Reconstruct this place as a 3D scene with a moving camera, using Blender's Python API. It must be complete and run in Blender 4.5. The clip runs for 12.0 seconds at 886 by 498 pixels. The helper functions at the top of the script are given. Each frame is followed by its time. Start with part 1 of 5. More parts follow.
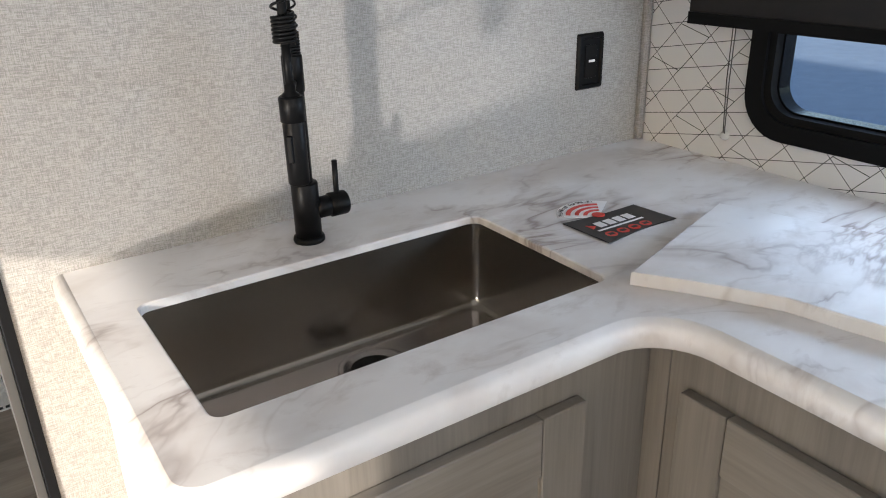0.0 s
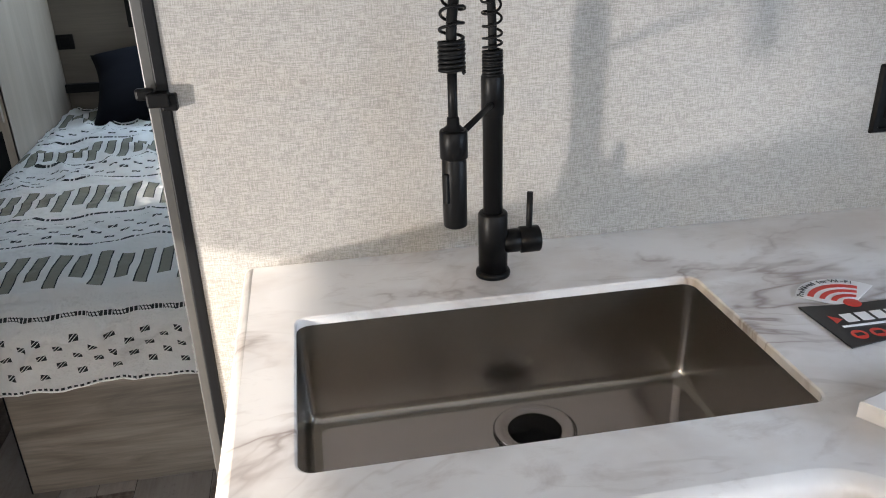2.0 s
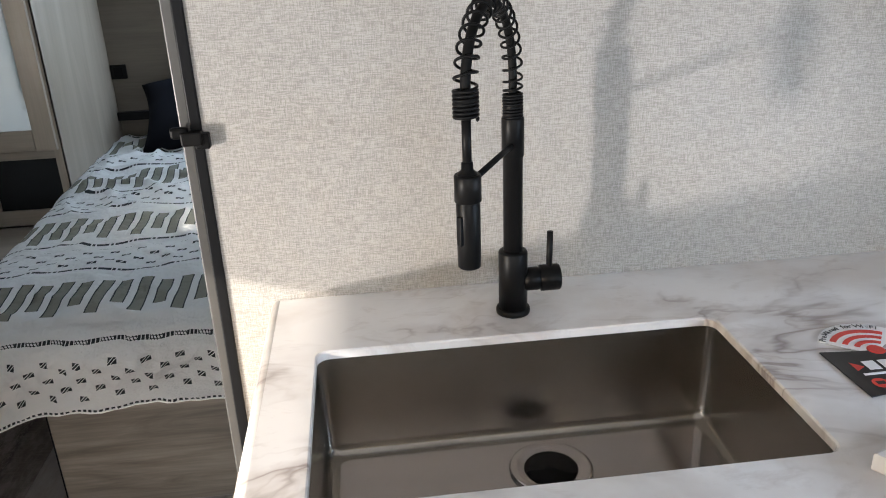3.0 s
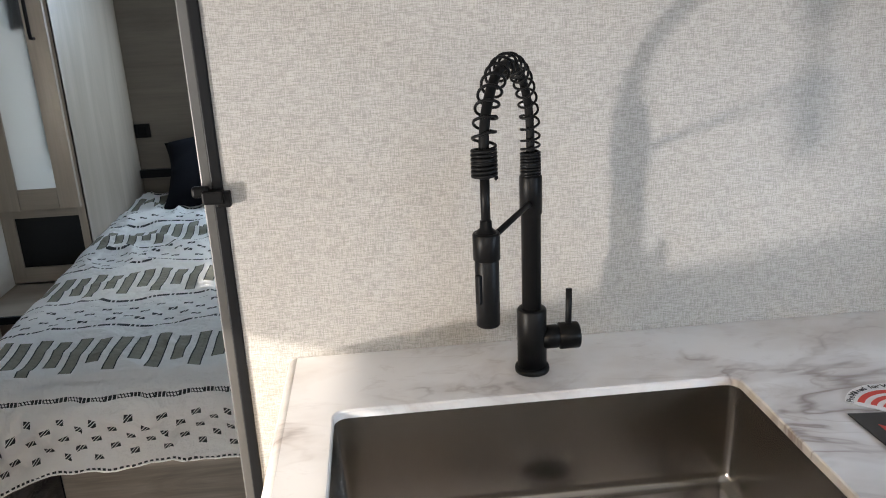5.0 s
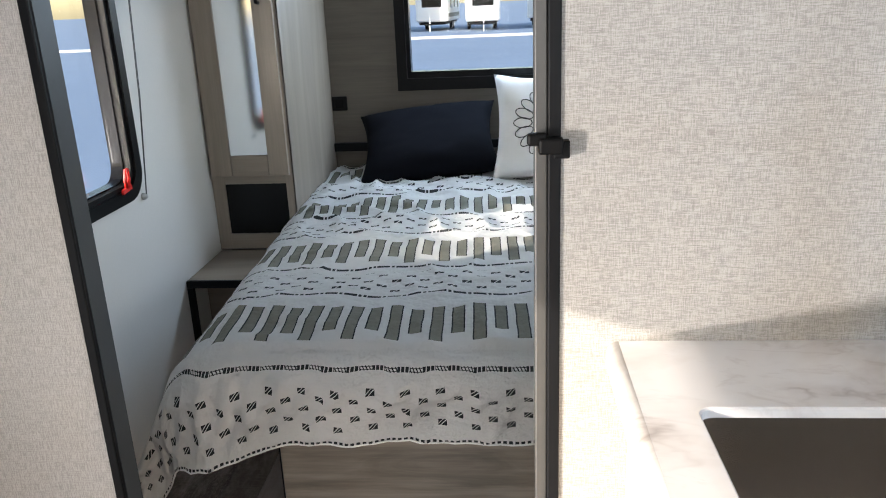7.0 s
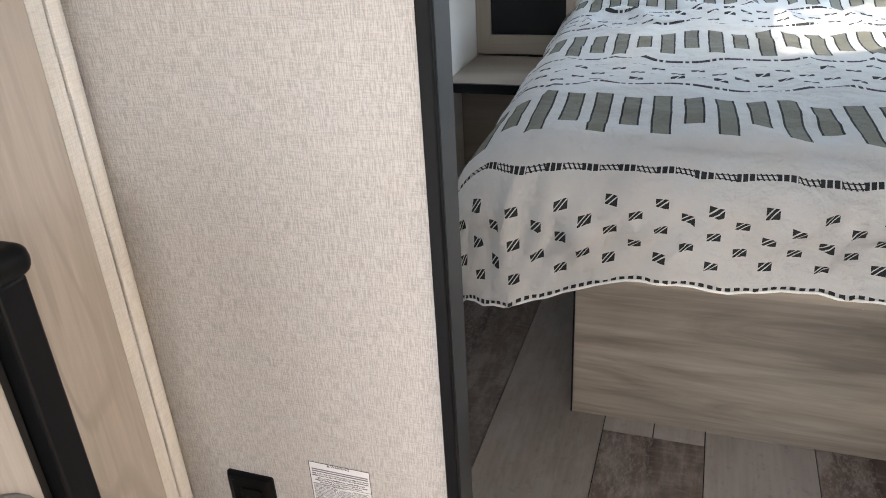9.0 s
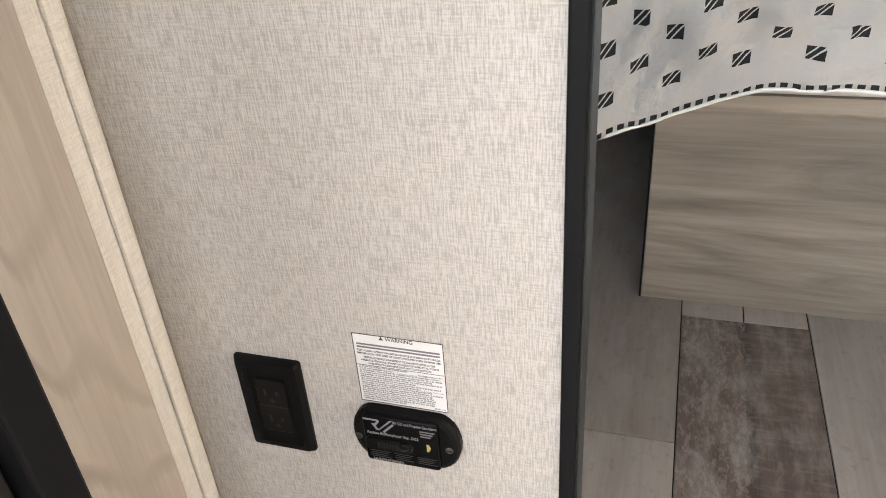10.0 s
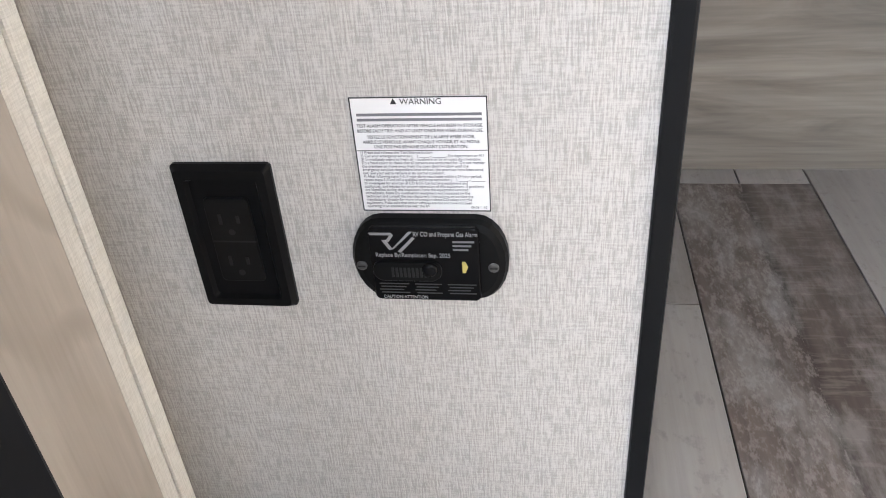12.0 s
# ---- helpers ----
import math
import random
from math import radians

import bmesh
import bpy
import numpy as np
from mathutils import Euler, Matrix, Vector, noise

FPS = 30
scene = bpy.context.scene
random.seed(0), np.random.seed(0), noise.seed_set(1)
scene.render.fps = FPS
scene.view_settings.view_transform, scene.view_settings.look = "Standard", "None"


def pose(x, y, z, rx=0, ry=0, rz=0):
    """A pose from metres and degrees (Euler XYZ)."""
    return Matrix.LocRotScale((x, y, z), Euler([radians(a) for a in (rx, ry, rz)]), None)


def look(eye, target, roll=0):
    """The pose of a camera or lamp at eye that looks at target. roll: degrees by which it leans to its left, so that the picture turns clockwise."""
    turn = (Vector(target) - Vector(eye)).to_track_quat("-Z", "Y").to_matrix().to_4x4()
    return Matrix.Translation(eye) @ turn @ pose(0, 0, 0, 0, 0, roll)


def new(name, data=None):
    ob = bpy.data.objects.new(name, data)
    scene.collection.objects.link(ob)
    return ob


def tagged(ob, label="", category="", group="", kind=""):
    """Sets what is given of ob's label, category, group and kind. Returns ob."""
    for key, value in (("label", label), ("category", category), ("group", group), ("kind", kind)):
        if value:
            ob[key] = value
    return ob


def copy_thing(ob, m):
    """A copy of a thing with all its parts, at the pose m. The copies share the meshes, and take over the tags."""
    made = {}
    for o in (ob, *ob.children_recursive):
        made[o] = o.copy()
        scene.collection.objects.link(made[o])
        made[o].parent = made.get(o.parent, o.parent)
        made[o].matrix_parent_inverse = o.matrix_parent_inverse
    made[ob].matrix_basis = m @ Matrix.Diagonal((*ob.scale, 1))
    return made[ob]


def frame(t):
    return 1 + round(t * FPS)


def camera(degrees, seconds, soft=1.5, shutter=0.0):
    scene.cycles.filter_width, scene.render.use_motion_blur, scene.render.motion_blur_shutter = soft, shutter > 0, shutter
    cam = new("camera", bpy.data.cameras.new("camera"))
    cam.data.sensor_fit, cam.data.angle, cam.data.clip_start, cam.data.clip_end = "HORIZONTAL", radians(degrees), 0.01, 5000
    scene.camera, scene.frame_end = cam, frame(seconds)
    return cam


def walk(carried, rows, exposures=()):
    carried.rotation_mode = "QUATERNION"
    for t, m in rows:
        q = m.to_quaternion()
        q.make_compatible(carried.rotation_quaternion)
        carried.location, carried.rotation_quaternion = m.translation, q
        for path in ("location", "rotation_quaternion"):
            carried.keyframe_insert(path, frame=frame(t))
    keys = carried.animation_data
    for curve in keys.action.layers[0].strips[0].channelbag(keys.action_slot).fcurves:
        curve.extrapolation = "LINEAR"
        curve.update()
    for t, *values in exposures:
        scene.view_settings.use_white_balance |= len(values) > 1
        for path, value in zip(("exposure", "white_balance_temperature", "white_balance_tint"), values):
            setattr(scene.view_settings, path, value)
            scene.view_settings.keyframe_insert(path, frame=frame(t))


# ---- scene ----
cam = camera(60.0, 12.0, soft=1.0)
PATH = [
    (0, (0.109, 0.111, 1.378), (1.119, 1.646, 0.589), -1.5),
    (0.5, (0.23, 0.132, 1.37), (1.071, 1.756, 0.559), -1.6),
    (1, (0.294, 0.153, 1.396), (0.935, 1.862, 0.578), -1.5),
    (1.5, (0.299, 0.186, 1.405), (0.741, 1.956, 0.586), -1.7),
    (2, (0.315, 0.187, 1.404), (0.616, 1.99, 0.594), -1.8),
    (2.5, (0.331, 0.178, 1.415), (0.557, 2.004, 0.629), -2.0),
    (3, (0.347, 0.172, 1.428), (0.54, 2.016, 0.678), -2.2),
    (5, (0.345, 0.175, 1.431), (0.506, 2.071, 0.817), -2.6),
    (5.5, (0.289, 0.199, 1.424), (0.418, 2.104, 0.829), -2.5),
    (6, (0.209, 0.224, 1.404), (0.276, 2.134, 0.814), -2.4),
    (6.5, (0.132, 0.263, 1.393), (0.104, 2.172, 0.795), -2.5),
    (6.7, (0.098, 0.288, 1.38), (0.018, 2.193, 0.777), -2.5),
    (8.3, (-0.124, 0.537, 1.178), (-0.653, 2.305, 0.406), -2.5),
    (8.5, (-0.19, 0.581, 1.142), (-0.754, 2.319, 0.329), -2.8),
    (9, (-0.321, 0.687, 1.048), (-0.927, 2.366, 0.146), -3.4),
    (9.5, (-0.416, 0.805, 0.917), (-1.009, 2.44, -0.07), -3.9),
    (10, (-0.494, 0.843, 0.796), (-1.038, 2.457, -0.253), -4.4),
    (10.5, (-0.552, 0.807, 0.706), (-1.034, 2.412, -0.385), -4.9),
    (11, (-0.597, 0.845, 0.567), (-0.967, 2.469, -0.54), -5.0),
    (11.3, (-0.625, 0.876, 0.509), (-0.936, 2.513, -0.597), -4.8),
    (11.5, (-0.629, 0.894, 0.503), (-0.939, 2.529, -0.605), -5.1),
    (12, (-0.622, 0.899, 0.562), (-0.905, 2.552, -0.529), -4.5),
]
walk(cam, [(t, look(eye, target, roll)) for t, eye, target, roll in PATH],
     [(0.0, 0.98, 6600, 12), (1.0, 1.08, 6500, 12), (2.5, 1.18, 6600, 12), (5.0, 1.2, 6700, 12), (6.5, 1.26, 6650, 12), (8.5, 1.80, 6650, 14), (9.5, 2.08, 6700, 13), (10.5, 2.35, 6500, 10), (11.0, 2.35, 6450, 10), (12.0, 2.28, 5950, 10)])

# ---- light ----
SUN = Vector((0.90, 0.42, -0.255)).normalized()      # the way the low sun shines, in through the left side
sun = new("sun", bpy.data.lights.new("sun", "SUN"))
sun.data.energy, sun.data.angle, sun.data.color = 4.3, radians(0.9), (1.0, 0.92, 0.80)
sun.matrix_world = look((-6, -3, 3), Vector((-6, -3, 3)) + SUN)
world = bpy.data.worlds.new("world")
scene.world = world
world.use_nodes = True
sky = world.node_tree.nodes.new("ShaderNodeTexSky")
sky.sky_type, sky.sun_disc = "NISHITA", False
sky.sun_elevation, sky.sun_rotation = radians(15.0), math.atan2(-SUN.x, -SUN.y)
world.node_tree.links.new(sky.outputs[0], world.node_tree.nodes["Background"].inputs[0])
world.node_tree.nodes["Background"].inputs[1].default_value = 0.15


def window_light(name, eye, target, w, h, watts, color=(0.82, 0.9, 1.0)):
    """A rectangular area lamp for daylight, at a real opening or an added one."""
    ob = new(name, bpy.data.lights.new(name, "AREA"))
    ob.data.shape, ob.data.size, ob.data.size_y, ob.data.energy, ob.data.color = "RECTANGLE", w, h, watts, color
    ob.matrix_world = look(eye, target)
    return ob


# lamp added outside the door, for sun glinting upwards off something unseen
window_light("door_daylight", (-3.9, -1.54, 0.26), (0.75, 1.27, 1.2), 0.22, 0.27, 140.0, (1.0, 0.97, 0.92))
window_light("doorway_daylight", (-0.975, 0.42, 0.42), (0.5, 0.60, 0.45), 0.70, 0.75, 2.8, (1.0, 0.98, 0.96))
window_light("head_window_daylight", (0.2, 3.60, 1.52), (0.1, 2.5, 0.6), 1.05, 0.10, 7.5, (0.60, 0.79, 1.0))
# fill lamp added in an unseen rear opening to brighten wall and bed front
window_light("rear_window_daylight", (0.2, -1.87, 1.4), (0.0, 1.27, 1.0), 1.6, 0.8, 9.2, (0.97, 0.98, 1.0))
window_light("kitchen_window_daylight", (1.404, 0.36, 1.10), (0.3, 0.75, 0.7), 0.50, 0.15, 2.8, (0.60, 0.78, 1.0))
# fill lamp for the bed, added at an unseen opening in the east wall
window_light("bedroom_window_daylight", (1.40, 2.75, 1.3), (-0.9, 2.1, 0.5), 0.8, 0.6, 2.5, (0.80, 0.92, 1.0))

# ---- materials ----
class Net:
    """A short way to write node materials."""

    def __init__(self, name):
        self.m = bpy.data.materials.new(name)
        self.m.use_nodes = True
        self.t = self.m.node_tree
        self.b = self.t.nodes["Principled BSDF"]
        self.obj = self.t.nodes.new("ShaderNodeTexCoord").outputs["Object"]

    def put(self, socket, value):
        if isinstance(value, bpy.types.NodeSocket):
            self.t.links.new(value, socket)
        elif isinstance(value, (tuple, list)) and len(value) == 3 and socket.type == "RGBA":
            socket.default_value = (*value, 1)
        else:
            socket.default_value = value

    def set(self, **kw):
        for k, v in kw.items():
            self.put(self.b.inputs[k.replace("_", " ")], v)
        return self

    def math(self, op, a, b=0.0, c=0.0):
        n = self.t.nodes.new("ShaderNodeMath")
        n.operation = op
        for s, v in zip(n.inputs, (a, b, c)):
            self.put(s, v)
        return n.outputs[0]

    def scaled(self, vec, s, rot=(0, 0, 0)):
        n = self.t.nodes.new("ShaderNodeMapping")
        self.put(n.inputs["Vector"], vec)
        n.inputs["Scale"].default_value = s
        n.inputs["Rotation"].default_value = rot
        return n.outputs[0]

    def noise(self, scale, vec=None, detail=4.0, rough=0.55, distort=0.0):
        n = self.t.nodes.new("ShaderNodeTexNoise")
        self.put(n.inputs["Vector"], vec or self.obj)
        for k, v in (("Scale", scale), ("Detail", detail), ("Roughness", rough), ("Distortion", distort)):
            self.put(n.inputs[k], v)
        return n.outputs[0]

    def ramp(self, fac, *stops):
        n = self.t.nodes.new("ShaderNodeValToRGB")
        while len(n.color_ramp.elements) < len(stops):
            n.color_ramp.elements.new(0.5)
        for e, (p, c) in zip(n.color_ramp.elements, stops):
            e.position, e.color = p, (c, c, c, 1) if isinstance(c, (int, float)) else (*c, 1)
        self.put(n.inputs[0], fac)
        return n.outputs[0]

    def mix(self, fac, a, b, kind="MIX"):
        n = self.t.nodes.new("ShaderNodeMix")
        n.data_type, n.blend_type = "RGBA", kind
        self.put(n.inputs[0], fac)
        self.put(n.inputs[6], a)
        self.put(n.inputs[7], b)
        return n.outputs[2]

    def bump(self, height, strength=0.3, distance=0.002):
        n = self.t.nodes.new("ShaderNodeBump")
        self.put(n.inputs["Height"], height)
        n.inputs["Strength"].default_value, n.inputs["Distance"].default_value = strength, distance
        self.put(self.b.inputs["Normal"], n.outputs[0])
        return self

    def xyz(self, vec=None):
        n = self.t.nodes.new("ShaderNodeSeparateXYZ")
        self.put(n.inputs[0], vec or self.obj)
        return n.outputs

    def random(self):
        return self.t.nodes.new("ShaderNodeObjectInfo").outputs["Random"]


def plain(name, color, rough=0.5, metal=0.0, grain=60.0, amount=0.12, bump=0.15, **more):
    """Paint, plastic, rubber or metal with slight unevenness."""
    n = Net(name)
    v = n.noise(grain, detail=3)
    big = n.noise(grain / 12, detail=2)
    lo = tuple(c * (1 - amount) for c in color)
    hi = tuple(min(1, c * (1 + amount)) for c in color)
    n.set(Base_Color=n.mix(n.math("MULTIPLY_ADD", v, 0.6, n.math("MULTIPLY", big, 0.4)), lo, hi), Metallic=metal,
          Roughness=n.math("MULTIPLY_ADD", big, 0.15, rough - 0.075), **more)
    n.bump(v, bump, 0.0008)
    return n.m


def linen(name, base, dark, upright=0.5):
    """Woven wall covering: crossed threads of uneven tone, on a wall along x or y."""
    n = Net(name)
    a = n.noise(1.0, n.scaled(n.obj, (60, 60, 760)), 3, 0.65)
    b = n.noise(1.0, n.scaled(n.obj, (800, 800, 55)), 3, 0.65)
    fleck = n.noise(480, detail=2)
    big = n.noise(9, detail=3)
    w = n.math("ADD", n.math("MULTIPLY", a, 1 - upright), n.math("MULTIPLY", b, upright))
    w = n.math("MULTIPLY_ADD", fleck, 0.15, n.math("MULTIPLY", w, 0.85))
    c = n.mix(n.ramp(w, (0.43, 0.0), (0.56, 1.0)), dark, base)
    n.set(Base_Color=n.mix(n.math("MULTIPLY", big, 0.25), c, tuple(x * 0.9 for x in base)), Roughness=0.6)
    n.bump(w, 0.6, 0.0012)
    return n.m


def marble():
    n = Net("marble_laminate")
    rot = n.scaled(n.obj, (1.0, 2.0, 1.0), (0, 0, 0.5))
    vein = n.noise(2.0, rot, 5, 0.52, 0.8)
    line = n.math("ABSOLUTE", n.math("SUBTRACT", vein, 0.5))
    thin = n.ramp(line, (0.0, 1.0), (0.016, 0.0))
    wide = n.ramp(line, (0.0, 1.0), (0.085, 0.0))
    vein2 = n.noise(3.0, n.scaled(n.obj, (1.0, 1.8, 1.0), (0, 0, 0.8)), 4, 0.52, 0.9)
    fine = n.ramp(n.math("ABSOLUTE", n.math("SUBTRACT", vein2, 0.54)), (0.0, 1.0), (0.018, 0.0))
    patch = n.ramp(n.noise(4.5, detail=3), (0.42, 0.0), (0.62, 1.0))
    blotch = n.ramp(n.noise(3.4, n.scaled(n.obj, (1, 1.6, 1), (0, 0, 0.7)), 5, 0.6), (0.46, 0.0), (0.70, 1.0))
    c = n.mix(n.math("MULTIPLY", blotch, 0.7), (0.80, 0.785, 0.785), (0.60, 0.545, 0.51))
    c = n.mix(n.math("MULTIPLY", n.math("MULTIPLY", wide, patch), 0.62), c, (0.40, 0.34, 0.32))
    c = n.mix(n.math("MULTIPLY", n.math("MULTIPLY", thin, patch), 0.75), c, (0.26, 0.21, 0.20))
    c = n.mix(n.math("MULTIPLY", n.math("MULTIPLY", fine, patch), 0.38), c, (0.36, 0.30, 0.27))
    smudge = n.ramp(n.noise(11.0, n.scaled(n.obj, (1, 1.7, 1), (0, 0, 0.6)), 5, 0.65, 0.6), (0.55, 0.0), (0.72, 1.0))
    c = n.mix(n.math("MULTIPLY", smudge, 0.42), c, (0.42, 0.355, 0.33))
    n.set(Base_Color=c, Roughness=0.24)
    n.bump(n.noise(400), 0.05, 0.0004)
    return n.m


def wood(name, light, dark, along, rough=0.5, scale=1.0, by_piece=False, figure=""):
    """Wood grain along one axis (0 x, 1 y, 2 z)."""
    n = Net(name)
    vec = n.obj
    if by_piece:
        add = n.t.nodes.new("ShaderNodeVectorMath")
        add.operation = "ADD"
        n.put(add.inputs[0], vec)
        comb = n.t.nodes.new("ShaderNodeCombineXYZ")
        for k in range(3):
            n.put(comb.inputs[k], n.math("MULTIPLY", n.random(), 17.0 + 9 * k))
        n.put(add.inputs[1], comb.outputs[0])
        vec = add.outputs[0]
    s1, s2 = [9.0 * scale] * 3, [150.0 * scale] * 3
    s1[along], s2[along] = 1.1 * scale, 5.0 * scale
    big = n.noise(1.0, n.scaled(vec, s1), 5, 0.6, 1.2)
    fine = n.noise(1.0, n.scaled(vec, s2), 3, 0.6)
    f = n.math("MULTIPLY_ADD", big, 0.7, n.math("MULTIPLY", fine, 0.3))
    c = n.mix(n.ramp(f, (0.33, 0.0), (0.66, 1.0)), dark, light)
    if figure == "wavy":
        s3 = [5.5] * 3
        s3[along] = 0.85
        fig = n.noise(1.0, n.scaled(vec, s3), 2, 0.45, 0.5)
        rings = n.math("SINE", n.math("MULTIPLY_ADD", fine, 1.2, n.math("MULTIPLY", fig, 62.0)))
        rings = n.math("MULTIPLY", n.ramp(rings, (0.60, 0.0), (1.0, 1.0)), n.ramp(big, (0.40, 0.15), (0.62, 1.0)))
        c = n.mix(n.math("MULTIPLY", rings, 0.85), c, dark)
    if figure == "smoky":
        s3 = [11.0] * 3
        s3[along] = 1.9
        fig = n.noise(1.0, n.scaled(vec, s3), 5, 0.6, 1.5)
        c = n.mix(n.math("MULTIPLY", n.ramp(fig, (0.50, 0.0), (0.70, 1.0)), 0.65), c, tuple(x * 0.65 for x in dark))
    if figure == "split":
        x, y, _ = n.xyz()
        off = n.math("MULTIPLY_ADD", n.noise(1.0, n.scaled(n.obj, (0.0, 5.0, 0.0)), 3), 0.030, n.math("SUBTRACT", x, 0.015))
        streak = n.ramp(n.math("ABSOLUTE", off), (0.001, 1.0), (0.012, 0.0))
        c = n.mix(n.math("MULTIPLY", streak, 0.75), c, (0.035, 0.024, 0.02))
        rough_half = n.math("MULTIPLY", n.math("LESS_THAN", off, 0.0), n.ramp(n.noise(1.0, n.scaled(vec, (160, 70, 160)), 4, 0.7), (0.48, 0.0), (0.60, 1.0)))
        c = n.mix(n.math("MULTIPLY", rough_half, 0.6), c, (0.30, 0.26, 0.235))
        saw = n.noise(1.0, n.scaled(vec, (22, 120, 22)), 3, 0.6)
        saw = n.math("MULTIPLY", n.math("GREATER_THAN", off, 0.0), n.ramp(saw, (0.52, 0.0), (0.64, 1.0)))
        c = n.mix(n.math("MULTIPLY", saw, 0.35), c, (0.26, 0.22, 0.195))
    if by_piece:
        worn = n.noise(1.0, n.scaled(vec, (26, 9, 26)), 6, 0.7)
        c = n.mix(n.math("MULTIPLY", n.ramp(worn, (0.45, 0.0), (0.62, 1.0)), 0.40), c, (0.42, 0.39, 0.365))
        spot = n.noise(1.0, n.scaled(vec, (70, 45, 70)), 4, 0.7)
        c = n.mix(n.math("MULTIPLY", n.ramp(spot, (0.56, 0.0), (0.70, 1.0)), 0.3), c, (0.11, 0.095, 0.085))
        c = n.mix(1.0, c, n.ramp(n.random(), (0.0, 0.80), (1.0, 1.15)), "MULTIPLY")
    n.set(Base_Color=c, Roughness=n.math("MULTIPLY_ADD", fine, 0.2, rough - 0.1))
    n.bump(fine, 0.25, 0.0008)
    return n.m


def steel(name, rough, aniso, low, high):
    """Stainless steel; on upright faces the brushing draws highlights out along z."""
    n = Net(name)
    g = n.noise(1.0, n.scaled(n.obj, (5, 5, 90)), 2)
    big = n.noise(7.0, detail=2)
    n.set(Base_Color=n.mix(g, low, high), Metallic=1.0, Roughness=n.math("MULTIPLY_ADD", big, 0.04, rough - 0.02))
    if aniso:
        tan = n.t.nodes.new("ShaderNodeTangent")
        tan.direction_type, tan.axis = "RADIAL", "Z"
        n.set(Tangent=tan.outputs[0], Anisotropic=aniso, Anisotropic_Rotation=0.25)
    return n.m


def bed_print():
    """Printed cotton: the cloth's own metres are in its UV map (u across, v up from the hem)."""
    n = Net("printed_cotton")
    uv = n.t.nodes.new("ShaderNodeUVMap").outputs[0]
    jig = n.noise(9.0, uv, 3)
    u0, v0, _ = n.xyz(uv)
    u = n.math("MULTIPLY_ADD", jig, 0.007, u0)
    v = n.math("MULTIPLY_ADD", jig, 0.012, n.math("SUBTRACT", v0, 0.006))

    def band(x, lo, hi):
        return n.math("MULTIPLY", n.math("GREATER_THAN", x, lo), n.math("LESS_THAN", x, hi))

    def either(a, b):
        return n.math("MAXIMUM", a, b)

    def slashes(pu, pv, vlo, vhi, rows_h, w, h):
        # staggered dark lozenges with two pale slashes each
        row = n.math("FLOOR", n.math("DIVIDE", n.math("SUBTRACT", v, vlo), rows_h))
        fv = n.math("SUBTRACT", n.math("SUBTRACT", v, vlo), n.math("MULTIPLY", row, rows_h))
        shift = n.math("MULTIPLY", n.math("MODULO", row, 2.0), pu / 2)
        fu = n.math("FLOORED_MODULO", n.math("ADD", u, shift), pu)
        box = n.math("MULTIPLY", band(fu, 0.0, w), band(fv, 0.0, h))
        d = n.math("SUBTRACT", fu, n.math("MULTIPLY", fv, 0.9))
        gap = either(band(d, -0.0042, -0.0019), band(d, 0.0034, 0.0057))
        return n.math("MULTIPLY", n.math("MULTIPLY", box, n.math("SUBTRACT", 1.0, gap)), band(v, vlo, vhi))

    wave = n.math("MULTIPLY", n.math("SINE", n.math("MULTIPLY", u, 21.0)), 0.007)
    per = n.math("FLOORED_MODULO", n.math("SUBTRACT", v, 0.278), 0.505)
    on_top = n.math("GREATER_THAN", v, 0.255)
    # tall bars, long and short in turn, with dark sides
    k = n.math("FLOOR", n.math("DIVIDE", u, 0.047))
    odd = n.math("FLOORED_MODULO", k, 2.0)
    fu = n.math("FLOORED_MODULO", u, 0.047)
    low = n.math("MULTIPLY", odd, 0.045)
    inside = n.math("MULTIPLY", n.math("GREATER_THAN", per, low), n.math("LESS_THAN", per, n.math("MULTIPLY_ADD", odd, -0.012, 0.190)))
    bars = n.math("MULTIPLY", n.math("MULTIPLY", inside, band(fu, 0.005, 0.031)), on_top)
    rims = n.math("MULTIPLY", n.math("MULTIPLY", inside, either(band(fu, 0.003, 0.0062), band(fu, 0.0295, 0.0325))), on_top)
    # dashed wavy lines and a field of small lozenges between the bars
    w1 = n.math("ADD", per, wave)
    dash = n.math("GREATER_THAN", n.math("SINE", n.math("MULTIPLY", u, 520.0)), -0.35)
    blocks = n.math("GREATER_THAN", n.math("SINE", n.math("MULTIPLY", u, 121.0)), 0.0)
    lines = n.math("MULTIPLY", n.math("MULTIPLY", either(band(w1, 0.261, 0.273), band(n.math("SUBTRACT", per, wave), 0.461, 0.473)), on_top), either(dash, blocks))
    small = n.math("MULTIPLY", slashes_small(n, u, per, 0.305, 0.43), on_top)
    # the front: one ribbon, five rows of lozenges, a dashed hem
    ticks = n.math("GREATER_THAN", n.math("SINE", n.math("MULTIPLY", n.math("MULTIPLY_ADD", v, 0.5, u), 900.0)), 0.45)
    rails = either(band(v, 0.2050, 0.2064), band(v, 0.2115, 0.2129))
    solid = n.math("MULTIPLY", n.math("MULTIPLY", blocks, n.math("GREATER_THAN", n.math("SINE", n.math("MULTIPLY", u, 726.0)), -0.72)), band(v, 0.2035, 0.2145))
    loose = n.math("MULTIPLY", n.math("SUBTRACT", 1.0, blocks), n.math("MULTIPLY", either(ticks, rails), band(v, 0.2035, 0.2145)))
    ribbon = either(solid, loose)
    lozenges = slashes(0.0705, 0.0, 0.039, 0.172, 0.0266, 0.0180, 0.0155)
    hem = n.math("MULTIPLY", band(v0, 0.001, 0.008), dash)
    ink = either(either(either(rims, lines), small), either(ribbon, either(lozenges, hem)))
    weave = n.noise(1100, uv, 2)
